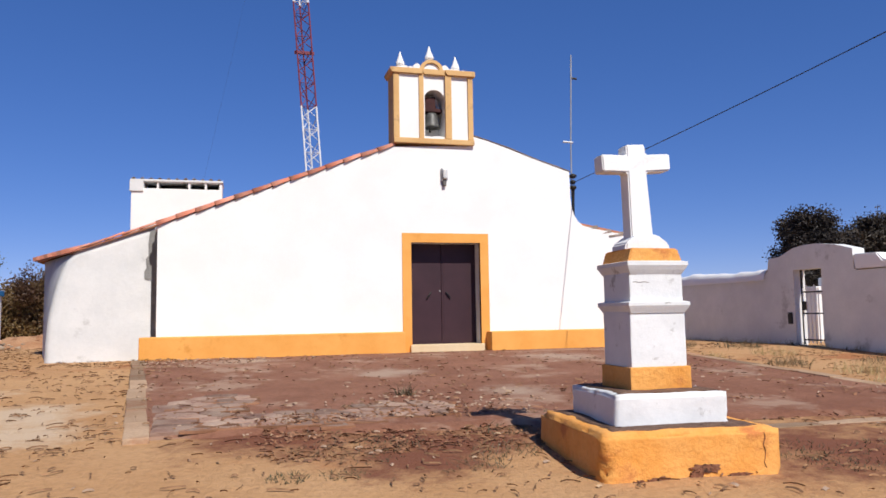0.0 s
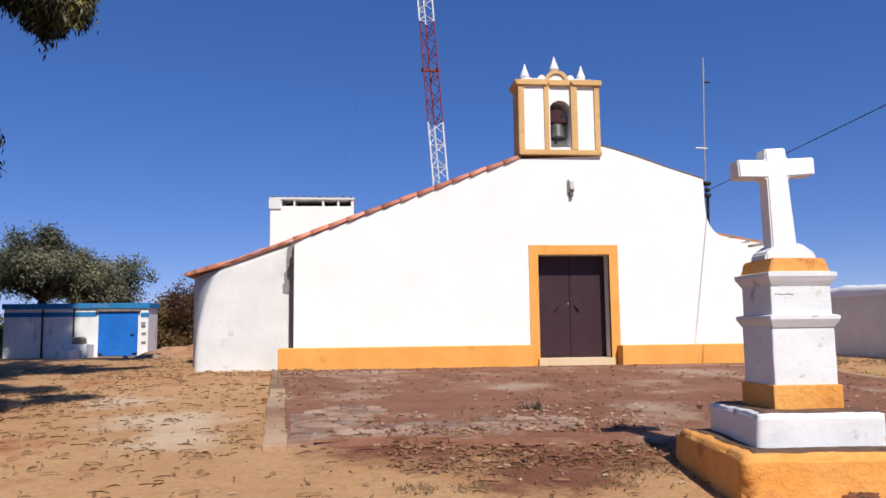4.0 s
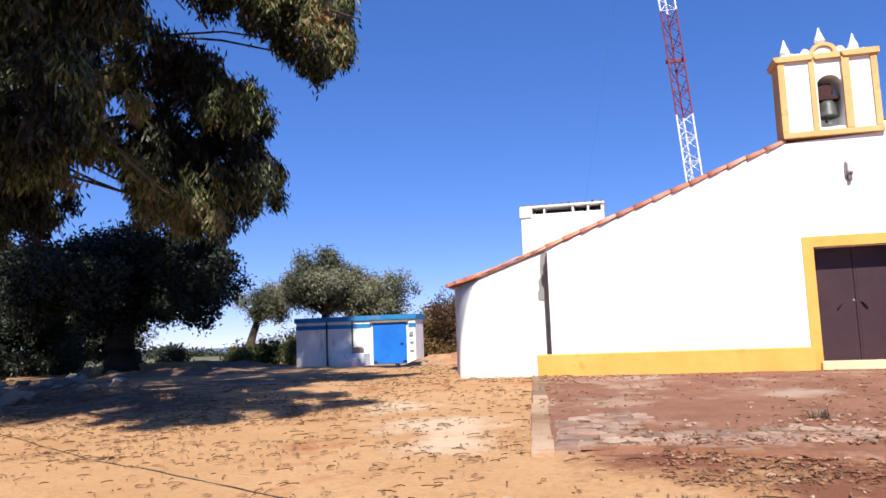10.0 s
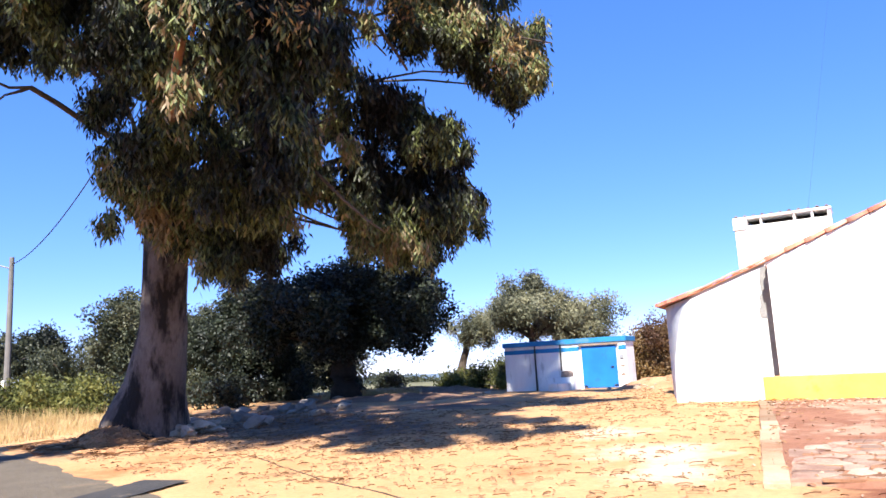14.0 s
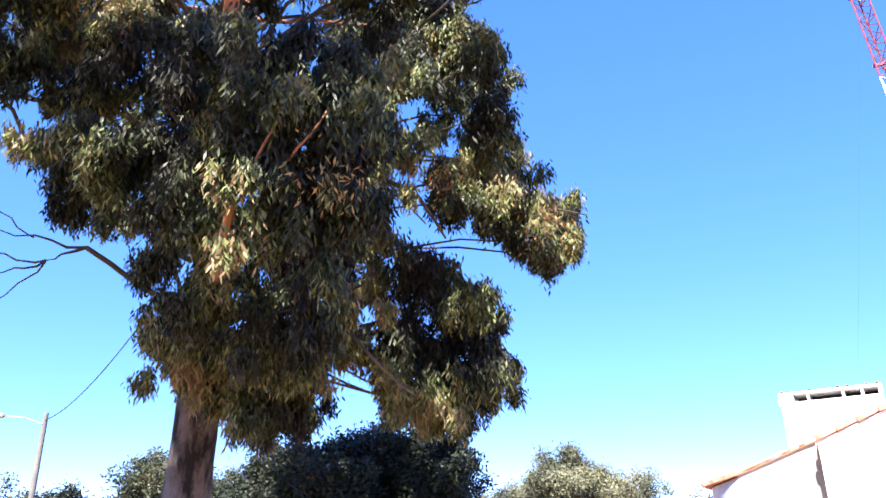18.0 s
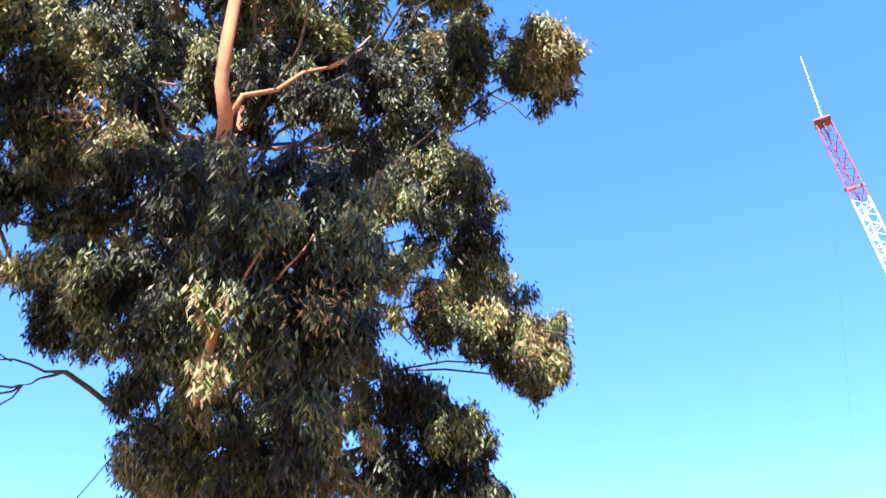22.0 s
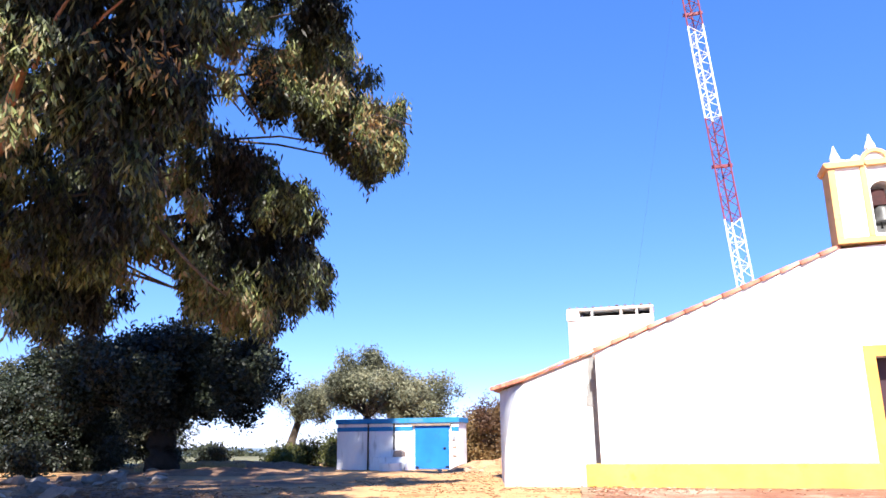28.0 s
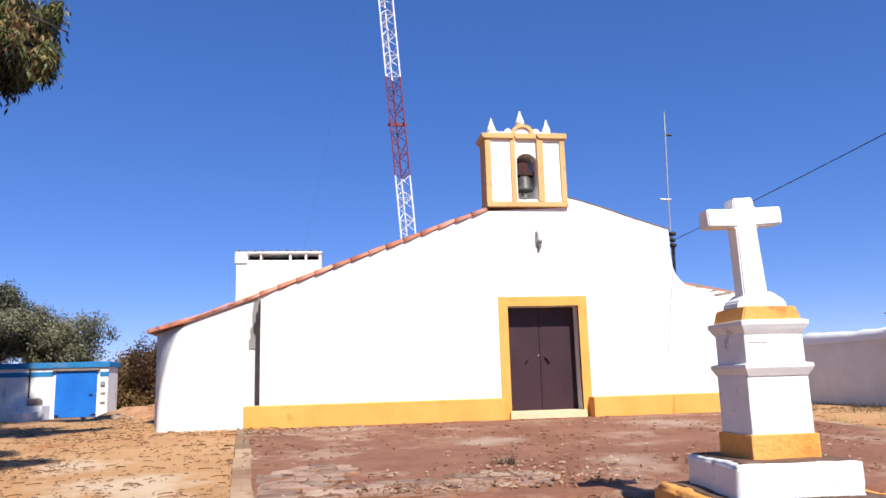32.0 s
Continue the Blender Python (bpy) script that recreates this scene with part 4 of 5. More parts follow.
part("latch_box", box(CX - 0.05, CX + 0.02, 16.72, 16.86, 1.2, 1.5, 0.02), IRON, gate, "dark iron latch on the wall")
part("gate_lock", box(CX + 0.1, CX + 0.18, 16.36, 16.5, 1.55, 1.78, 0.01), IRON, gate, "black lock box")
tomb = thing("white_tomb", "white plastered tomb beyond the cemetery gate", "tomb")
part("tomb_body", box(16.0, 17.6, 18.1, 19.8, 0.6, 2.1, 0.03), WHITE, tomb)
part("tomb_cap", box(15.92, 17.7, 18.0, 19.9, 2.1, 2.22, 0.02), WHITE, tomb)
part("tomb_headstone", box(16.7, 16.9, 18.3, 18.8, 2.22, 2.5, 0.02), WHITE_OLD, tomb)

# ---- blue and white shed ----
SY = 30.95
shed = thing("shed", "low white shed with blue bands and a blue door", "shed")
part("shed_wall", box(-14.12, -8.68, SY, SY + 1.3, 0.5, 2.6, 0.02), WHITE_SHED, shed, "stained white walls")
part("roof_slab", box(-14.18, -8.62, SY - 0.08, SY + 1.4, 2.55, 2.76, 0.02), BLUE_BAND, shed, "blue painted roof slab edge")
part("blue_band", box(-14.13, -10.66, SY - 0.012, SY + 0.05, 2.24, 2.42), BLUE_BAND, shed, "faded blue painted band")
part("blue_band", box(-8.98, -8.675, SY - 0.012, SY + 0.05, 2.2, 2.38), BLUE_BAND, shed, "faded blue painted band")
for x in (-12.66, -11.49):
    part("down_pipe", tube([(x, SY - 0.05, 2.56), (x, SY - 0.05, 0.64 if x < -12 else 1.45)], 0.035, 8), IRON, shed, "dark down pipe")
sdoor = part("shed_door", box(-10.56, -9.07, SY - 0.05, SY + 0.02, 0.7, 2.43, 0.01), BLUE, shed, "bright blue metal door")
part("door_handle", box(-9.32, -9.2, SY - 0.09, SY - 0.05, 1.5, 1.55), IRON, sdoor)
part("door_lintel", box(-10.66, -8.98, SY - 0.14, SY + 0.02, 2.43, 2.51, 0.01), GREYSTONE, shed, "grey lintel")
for z in (1.15, 1.5):
    part("wall_vent", box(-8.93, -8.76, SY - 0.015, SY + 0.02, z, z + 0.1, 0.005), GREYSTONE, shed)
part("meter_box", box(-8.94, -8.78, SY - 0.06, SY + 0.02, 1.85, 2.02, 0.006), STEEL, shed)
trough = thing("wash_trough", "whitewashed masonry wash trough against the shed", "trough")
part("trough_body", box(-12.25, -10.7, SY - 0.85, SY - 0.01, 0.55, 1.18, 0.03), WHITE_SHED, trough)
part("trough_basin", lathe([(0.42, 0), (0.45, 0.05), (0.46, 0.36), (0.4, 0.38), (0.36, 0.36)], 20, (-11.15, SY - 1.35, 0.6)), WHITE_SHED, trough, "round whitewashed basin")
part("wash_board", prism([(-11.35, 1.16), (-10.95, 1.16), (-10.95, 1.36), (-11.05, 1.46), (-11.3, 1.42)], SY - 0.6, SY - 0.1, 0.01), GREYSTONE, trough, "grey stone wash board")

# ---- lattice mast behind the chapel ----
mast = thing("lattice_mast", "tall red and white lattice radio mast leaning slightly", "mast")
MB, MT = Vector((3.43, 30.5, 0.6)), Vector((1.79, 30.5, 22.9))
side = 0.6


def mast_leg(k, u):
    a = radians(90 + 120 * k)
    return MB.lerp(MT, u) + Vector((side * 0.58 * math.cos(a), side * 0.58 * math.sin(a), 0))


def u_at(z):
    return (z - MB.z) / (MT.z - MB.z)


cuts = [0.6, 10.09, 14.42, 18.66, 22.9]
for s in range(4):
    u0, u1 = u_at(cuts[s]), u_at(cuts[s + 1])
    m = MAST_RED if s % 2 else MAST_WHITE
    for k in range(3):
        part("mast_leg", tube([mast_leg(k, u0), mast_leg(k, u1)], 0.035, 6), m, mast)
    n = max(2, int(round((cuts[s + 1] - cuts[s]) / 0.48)))
    for k in range(3):
        for i in range(n):
            a, c = u0 + (u1 - u0) * i / n, u0 + (u1 - u0) * (i + 1) / n
            p, q = (mast_leg(k, a), mast_leg((k + 1) % 3, c)) if i % 2 else (mast_leg((k + 1) % 3, a), mast_leg(k, c))
            part("brace", tube([p, q], 0.019, 4), m, mast)
            if i % 2 == 0:
                part("strut", tube([mast_leg(k, a), mast_leg((k + 1) % 3, a)], 0.014, 4), m, mast)
part("mast_whip", tube([MT + Vector((0.03, 0, -0.4)), MT + Vector((0.08, 0, 3.85))], [0.03, 0.012], 6), MAST_WHITE, mast, "white whip aerial")
part("mast_platform", box(-0.34, 0.34, -0.34, 0.34, -0.04, 0.04), MAST_RED, mast, at=Matrix.Translation(MT))
for z in (12.35, 19.3):
    part("mast_bracket", box(-0.4, 0.4, -0.05, 0.05, -0.06, 0.06), MAST_RED, mast, at=Matrix.Translation(MB.lerp(MT, u_at(z))))
wire("guy_wire", MT + Vector((0, 0, -0.3)), (-1.2, 24.0, 5.0), 0.2, 0.002, "thin steel guy wire of the mast")

# ---- utility pole with a street lamp ----
pole = thing("utility_pole", "grey concrete utility pole with a street lamp arm", "utility pole")
part("pole_shaft", tube([(-36.0, 21.8, 0.3), (-36.0, 21.8, 8.25)], [0.17, 0.11], 10), CONCRETE, pole)
part("lamp_arm", tube([(-36.0, 21.7, 7.7), (-36.5, 21.0, 7.95), (-36.9, 20.4, 8.0)], 0.035, 6), STEEL, pole)
part("lamp_head", lathe([(0.05, -0.3), (0.12, -0.2), (0.13, 0.15), (0.05, 0.3)], 10), STEEL, pole, "grey street lamp head", at=pose(-37.1, 20.1, 8.0, 0, 90, 60))
part("pole_plate", box(-36.12, -35.9, 21.6, 21.66, 2.0, 2.3), WHITE, pole, "small white plate")
wire("pole_cable", (-36.0, 21.8, 7.9), (-14.6, 11.7, 8.4), 0.7, 0.02, "black overhead cable from the utility pole")

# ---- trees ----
# clumps (x, y, z, radius), fitted to the crown's outline seen by the camera
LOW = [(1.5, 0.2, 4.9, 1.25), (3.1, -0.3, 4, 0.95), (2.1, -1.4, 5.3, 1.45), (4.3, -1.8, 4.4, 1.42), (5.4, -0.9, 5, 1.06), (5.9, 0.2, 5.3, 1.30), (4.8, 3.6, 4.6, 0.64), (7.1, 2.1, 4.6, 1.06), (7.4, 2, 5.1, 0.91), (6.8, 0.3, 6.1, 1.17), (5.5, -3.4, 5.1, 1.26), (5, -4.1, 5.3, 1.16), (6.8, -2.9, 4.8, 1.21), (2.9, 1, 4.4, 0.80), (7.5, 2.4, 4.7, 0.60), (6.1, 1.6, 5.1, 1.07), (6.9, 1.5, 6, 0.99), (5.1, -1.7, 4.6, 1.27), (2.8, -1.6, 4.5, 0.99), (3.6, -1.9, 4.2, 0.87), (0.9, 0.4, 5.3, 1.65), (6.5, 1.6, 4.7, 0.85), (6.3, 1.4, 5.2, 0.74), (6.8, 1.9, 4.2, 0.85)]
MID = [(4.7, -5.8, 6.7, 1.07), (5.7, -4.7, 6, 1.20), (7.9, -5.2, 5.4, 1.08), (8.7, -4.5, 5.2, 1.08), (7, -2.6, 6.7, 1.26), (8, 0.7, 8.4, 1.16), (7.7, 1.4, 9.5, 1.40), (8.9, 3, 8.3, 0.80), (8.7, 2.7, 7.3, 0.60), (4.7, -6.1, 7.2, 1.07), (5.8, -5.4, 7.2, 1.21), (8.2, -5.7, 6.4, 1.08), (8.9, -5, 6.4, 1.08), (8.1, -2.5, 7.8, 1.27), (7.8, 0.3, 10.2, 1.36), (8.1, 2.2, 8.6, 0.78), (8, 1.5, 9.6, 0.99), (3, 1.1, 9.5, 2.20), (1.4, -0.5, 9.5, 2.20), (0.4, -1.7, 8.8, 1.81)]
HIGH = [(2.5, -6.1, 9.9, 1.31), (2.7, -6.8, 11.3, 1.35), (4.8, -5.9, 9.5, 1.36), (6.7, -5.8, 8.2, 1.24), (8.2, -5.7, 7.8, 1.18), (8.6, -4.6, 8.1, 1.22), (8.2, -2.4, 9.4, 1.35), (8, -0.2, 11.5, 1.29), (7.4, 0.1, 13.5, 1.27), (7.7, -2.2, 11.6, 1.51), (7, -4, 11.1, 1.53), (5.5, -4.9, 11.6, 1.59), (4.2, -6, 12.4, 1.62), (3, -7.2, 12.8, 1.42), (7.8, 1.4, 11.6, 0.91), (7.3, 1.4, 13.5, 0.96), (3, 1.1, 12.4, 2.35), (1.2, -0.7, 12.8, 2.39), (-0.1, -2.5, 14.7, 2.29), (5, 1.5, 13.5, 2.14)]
# highest clumps are out of view, added to shade the shed and oak
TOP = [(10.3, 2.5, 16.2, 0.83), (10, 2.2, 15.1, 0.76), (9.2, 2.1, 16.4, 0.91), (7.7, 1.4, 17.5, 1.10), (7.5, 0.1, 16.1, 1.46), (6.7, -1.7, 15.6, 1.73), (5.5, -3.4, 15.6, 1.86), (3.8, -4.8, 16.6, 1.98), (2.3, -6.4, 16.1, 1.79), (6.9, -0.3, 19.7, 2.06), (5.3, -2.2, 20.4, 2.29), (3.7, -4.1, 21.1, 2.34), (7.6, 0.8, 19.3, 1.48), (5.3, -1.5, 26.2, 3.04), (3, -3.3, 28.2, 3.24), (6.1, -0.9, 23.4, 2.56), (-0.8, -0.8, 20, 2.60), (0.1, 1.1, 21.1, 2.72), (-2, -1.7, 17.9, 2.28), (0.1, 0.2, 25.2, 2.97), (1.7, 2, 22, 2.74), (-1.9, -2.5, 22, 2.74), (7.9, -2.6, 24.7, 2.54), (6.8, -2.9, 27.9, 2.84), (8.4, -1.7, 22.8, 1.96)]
# boughs at and beyond the view's left edge, added to shade trunk and ground
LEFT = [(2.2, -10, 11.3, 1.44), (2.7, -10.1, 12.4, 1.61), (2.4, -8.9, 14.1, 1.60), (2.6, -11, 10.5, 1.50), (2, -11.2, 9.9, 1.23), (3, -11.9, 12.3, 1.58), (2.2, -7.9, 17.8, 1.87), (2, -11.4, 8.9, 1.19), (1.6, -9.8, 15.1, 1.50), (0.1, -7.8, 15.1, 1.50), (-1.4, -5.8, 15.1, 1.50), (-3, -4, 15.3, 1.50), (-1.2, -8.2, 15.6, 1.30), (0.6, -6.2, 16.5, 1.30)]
# unseen boughs over the road, towards the south, added to cast ground shade
OVER_SHADE = [(3.3, -8.8, 13.5, 1.51), (3.2, -8.3, 14.7, 2.00), (3.9, -13.6, 16, 1.46), (1.9, -15.5, 15.6, 1.46), (2.8, -12.5, 15.5, 1.34), (10.5, -12.7, 12.6, 0.73), (11.5, -12.3, 12.6, 0.62), (12.2, -11, 12.2, 0.69), (13, -10.1, 12.4, 0.64), (11.3, -10.6, 12.5, 0.74), (10.3, -11.2, 12.5, 0.72), (11.7, -8.5, 12, 0.80), (10.7, -8.9, 12.6, 0.69), (9.5, -10, 12.6, 0.83), (9.9, -6.5, 11.7, 0.75), (8.8, -7.8, 12.3, 0.84)]
# fill for the gaps left in the outline from the camera
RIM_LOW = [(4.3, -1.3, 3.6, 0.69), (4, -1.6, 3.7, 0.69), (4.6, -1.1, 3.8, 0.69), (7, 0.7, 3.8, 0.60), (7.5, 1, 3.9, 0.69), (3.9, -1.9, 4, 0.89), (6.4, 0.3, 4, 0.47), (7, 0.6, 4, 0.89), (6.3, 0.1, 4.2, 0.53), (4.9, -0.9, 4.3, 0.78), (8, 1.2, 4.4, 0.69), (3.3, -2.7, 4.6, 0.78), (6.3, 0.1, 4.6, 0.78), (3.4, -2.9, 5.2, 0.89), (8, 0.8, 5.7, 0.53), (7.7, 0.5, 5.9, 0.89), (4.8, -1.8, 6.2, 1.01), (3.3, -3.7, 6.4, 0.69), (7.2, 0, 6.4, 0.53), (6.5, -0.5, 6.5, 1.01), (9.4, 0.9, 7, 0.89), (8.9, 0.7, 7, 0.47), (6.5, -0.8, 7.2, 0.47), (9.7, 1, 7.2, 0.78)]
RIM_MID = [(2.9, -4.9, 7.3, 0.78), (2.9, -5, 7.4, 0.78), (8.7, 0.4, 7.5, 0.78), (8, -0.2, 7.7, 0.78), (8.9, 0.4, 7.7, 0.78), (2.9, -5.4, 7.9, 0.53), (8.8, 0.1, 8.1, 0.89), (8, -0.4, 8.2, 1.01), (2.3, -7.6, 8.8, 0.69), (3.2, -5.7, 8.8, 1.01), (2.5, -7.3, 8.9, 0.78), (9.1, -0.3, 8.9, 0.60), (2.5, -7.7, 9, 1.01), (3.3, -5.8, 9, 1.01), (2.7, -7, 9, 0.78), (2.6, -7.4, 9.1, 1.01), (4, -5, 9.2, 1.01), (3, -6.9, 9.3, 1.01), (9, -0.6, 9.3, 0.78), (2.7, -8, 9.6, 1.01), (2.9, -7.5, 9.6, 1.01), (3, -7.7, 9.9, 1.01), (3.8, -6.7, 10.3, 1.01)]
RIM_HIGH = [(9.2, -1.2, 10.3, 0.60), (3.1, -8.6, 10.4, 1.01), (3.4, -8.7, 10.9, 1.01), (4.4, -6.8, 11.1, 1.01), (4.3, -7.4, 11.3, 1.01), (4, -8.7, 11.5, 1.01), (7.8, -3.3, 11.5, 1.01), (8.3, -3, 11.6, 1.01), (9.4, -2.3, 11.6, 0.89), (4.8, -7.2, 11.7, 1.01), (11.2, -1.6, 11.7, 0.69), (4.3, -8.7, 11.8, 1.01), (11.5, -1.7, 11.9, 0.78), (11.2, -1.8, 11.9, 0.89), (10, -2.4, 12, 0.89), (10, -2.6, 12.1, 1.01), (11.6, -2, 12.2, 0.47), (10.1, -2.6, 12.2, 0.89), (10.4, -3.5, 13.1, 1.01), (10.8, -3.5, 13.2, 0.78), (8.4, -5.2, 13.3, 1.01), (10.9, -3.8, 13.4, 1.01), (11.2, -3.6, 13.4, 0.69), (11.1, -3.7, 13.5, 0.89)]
# unseen clumps overhead, added to keep the low crown in shade
SHADE_CANOPY = [(5.5, -15, 16.5, 1.05), (5.9, -13.9, 16.6, 0.94), (5.3, -12.3, 16.4, 0.91), (6.9, -15.5, 17.1, 0.96), (7, -13.7, 16.8, 1.01), (7.5, -12.5, 16.5, 0.92), (8.3, -15.5, 16.6, 0.95), (8.8, -13.8, 16.8, 0.91), (8.4, -12.4, 16.2, 0.94), (10.2, -15.2, 17.1, 0.86), (10.6, -13.7, 17.3, 0.88), (10.2, -12.3, 17, 0.93), (11.8, -15.4, 16.6, 0.98), (11.9, -13.7, 16.4, 1.01), (11.5, -12.2, 16.7, 0.88)]
# unseen behind the crown, added to shade the oak and the ground
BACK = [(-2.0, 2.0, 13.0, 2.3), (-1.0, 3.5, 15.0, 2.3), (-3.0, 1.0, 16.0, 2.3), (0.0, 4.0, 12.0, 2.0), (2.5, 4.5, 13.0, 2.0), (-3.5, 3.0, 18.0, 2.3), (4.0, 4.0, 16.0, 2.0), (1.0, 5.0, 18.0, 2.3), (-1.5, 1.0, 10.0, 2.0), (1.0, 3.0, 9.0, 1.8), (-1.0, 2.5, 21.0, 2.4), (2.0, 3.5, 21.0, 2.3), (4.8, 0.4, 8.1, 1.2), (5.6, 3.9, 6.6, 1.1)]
eucalyptus = thing("eucalyptus", "huge old eucalyptus with pale bark and hanging leaves", "tree", at=pose(-15.0, 12.3, 0.48))
spine = [(0, 0, -0.4), (0.06, 0.05, 0.3), (0.3, 0.1, 1.2), (0.62, 0.08, 2.6), (0.85, -0.1, 4.4), (0.98, -0.2, 7), (0.8, -0.1, 10), (0.9, 0, 14), (0.8, -0.2, 18), (1.0, -0.2, 23), (1.0, -0.4, 28)]
srad = [1.18, 0.97, 0.69, 0.54, 0.49, 0.46, 0.48, 0.38, 0.28, 0.17, 0.06]
tb = tube(spine[:6], srad[:6], 20)
bmesh.ops.subdivide_edges(tb, edges=tb.edges[:], cuts=2, use_grid_fill=True)
for v in tb.verts:
    flare = max(0.0, 1.0 - v.co.z / 1.6)
    a = math.atan2(v.co.y, v.co.x)
    k = 1 + 0.05 * noise.noise((math.cos(a) * 2, math.sin(a) * 2, v.co.z * 0.5)) + flare * 0.16 * noise.noise((math.cos(a) * 3, math.sin(a) * 3, 7))
    v.co.x, v.co.y = v.co.x * k, v.co.y * k
part("trunk", tb, BARK_EUC, eucalyptus, "thick grey-brown trunk with dark scars", smooth=True)
part("upper_trunk", tube(spine[5:], srad[5:], 12), BARK_RED, eucalyptus, "smooth reddish upper trunk", smooth=True)
# boughs placed to show on the crown's outside from the camera
for bark, label, way, r0, r1 in (
        (BARK_RED, "bright orange peeled bough", [(7.12, -6.14, 14.57), (7.23, -6.01, 12.32), (7.06, -5.90, 11.20), (6.92, -5.76, 10.44), (6.87, -5.50, 9.88), (6.43, -5.10, 9.59), (5.35, -4.20, 9.28)], 0.108, 0.135),
        (BARK_RED, "", [(6.89, -5.48, 9.82), (7.09, -5.40, 10.37), (7.48, -4.98, 10.64), (7.71, -4.61, 11.24), (7.93, -4.14, 11.66), (8.04, -3.28, 12.84)], 0.054, 0.027),
        (BARK_RED, "", [(7.93, -4.14, 11.63), (8.09, -3.87, 11.98), (8.11, -3.10, 13.34)], 0.037, 0.019),
        (BARK, "", [(8.53, -0.46, 15.18), (9.18, 0.86, 16.26), (10.01, 1.41, 16.29)], 0.036, 0.018),
        (BARK, "", [(8.26, -0.61, 14.23), (8.82, 0.70, 14.43), (9.43, 1.19, 14.03), (9.72, 1.30, 13.52)], 0.036, 0.014),
        (BARK, "", [(8.22, 0.00, 7.33), (9.30, 0.43, 7.52), (9.87, 0.67, 7.48), (10.35, 0.95, 7.35)], 0.035, 0.014),
        (BARK, "", [(6.43, -1.81, 8.35), (7.24, -1.20, 7.96), (7.55, -0.86, 7.71), (7.73, -0.51, 7.25), (7.77, -0.25, 7.02)], 0.057, 0.023),
        (BARK, "", [(7.24, -1.20, 7.95), (7.35, -1.00, 7.58), (7.54, -0.63, 7.25)], 0.034, 0.014),
        (BARK_RED, "", [(8.53, -4.73, 7.66), (8.80, -5.26, 6.94), (8.72, -5.38, 6.63), (8.53, -5.49, 6.36), (7.93, -5.25, 6.16)], 0.012, 0.02),
        (BARK_RED, "", [(8.07, -5.30, 7.39), (8.34, -5.74, 6.69), (8.20, -5.83, 6.30), (8.01, -5.81, 5.97), (7.45, -5.40, 5.86)], 0.016, 0.032),
        (BARK_RED, "", [(7.53, -5.51, 6.33), (7.64, -5.75, 5.62), (7.03, -5.31, 5.46), (5.77, -4.27, 5.34)], 0.053, 0.071),
        (BARK, "", [(7.11, -2.45, 4.69), (7.54, -2.12, 4.10), (7.73, -1.75, 3.80), (7.85, -1.42, 3.63)], 0.032, 0.016),
):
    part("bough", tube(way, list(np.linspace(r0, r1, len(way))), 9), bark, eucalyptus, label, smooth=True)
for n, group in enumerate((LOW, MID, HIGH, TOP, LEFT, OVER_SHADE, BACK, RIM_LOW, RIM_MID, RIM_HIGH, SHADE_CANOPY)):
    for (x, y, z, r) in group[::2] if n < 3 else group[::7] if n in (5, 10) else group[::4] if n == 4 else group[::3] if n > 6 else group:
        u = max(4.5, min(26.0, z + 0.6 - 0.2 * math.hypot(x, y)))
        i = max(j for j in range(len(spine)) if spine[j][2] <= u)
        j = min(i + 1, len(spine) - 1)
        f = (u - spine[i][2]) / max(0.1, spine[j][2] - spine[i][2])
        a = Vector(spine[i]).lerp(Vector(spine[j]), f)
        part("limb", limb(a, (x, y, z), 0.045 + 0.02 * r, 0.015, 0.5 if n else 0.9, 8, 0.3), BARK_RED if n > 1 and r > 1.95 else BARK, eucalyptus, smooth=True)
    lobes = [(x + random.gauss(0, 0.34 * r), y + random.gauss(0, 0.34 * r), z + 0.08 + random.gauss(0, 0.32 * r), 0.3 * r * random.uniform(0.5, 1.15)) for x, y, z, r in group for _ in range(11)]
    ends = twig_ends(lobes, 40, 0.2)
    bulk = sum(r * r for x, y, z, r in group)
    if n in (3, 5, 6, 10):                # boughs high up and behind, mostly unseen and there for shade, coarser sprays
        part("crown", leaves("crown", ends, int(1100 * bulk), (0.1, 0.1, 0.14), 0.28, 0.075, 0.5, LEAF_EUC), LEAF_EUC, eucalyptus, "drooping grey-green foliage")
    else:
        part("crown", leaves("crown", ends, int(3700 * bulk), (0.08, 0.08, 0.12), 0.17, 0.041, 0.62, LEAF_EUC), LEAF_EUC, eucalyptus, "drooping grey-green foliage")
dry = twig_ends([(5.56, -6.5, 9.39, 0.32), (4.88, -6.83, 9.89, 0.4), (4.84, -6.51, 10.62, 0.3), (9.82, 0.32, 7.06, 0.45), (9.11, -5.31, 5.73, 0.4), (8.22, -1.01, 7.92, 0.45)], 40, 0.2)
part("dead_leaves", leaves("dead_leaves", dry, 700, (0.16, 0.16, 0.2), 0.13, 0.035, 0.5, LEAF_DRY), LEAF_DRY, eucalyptus, "spray of dry yellow-brown leaves")


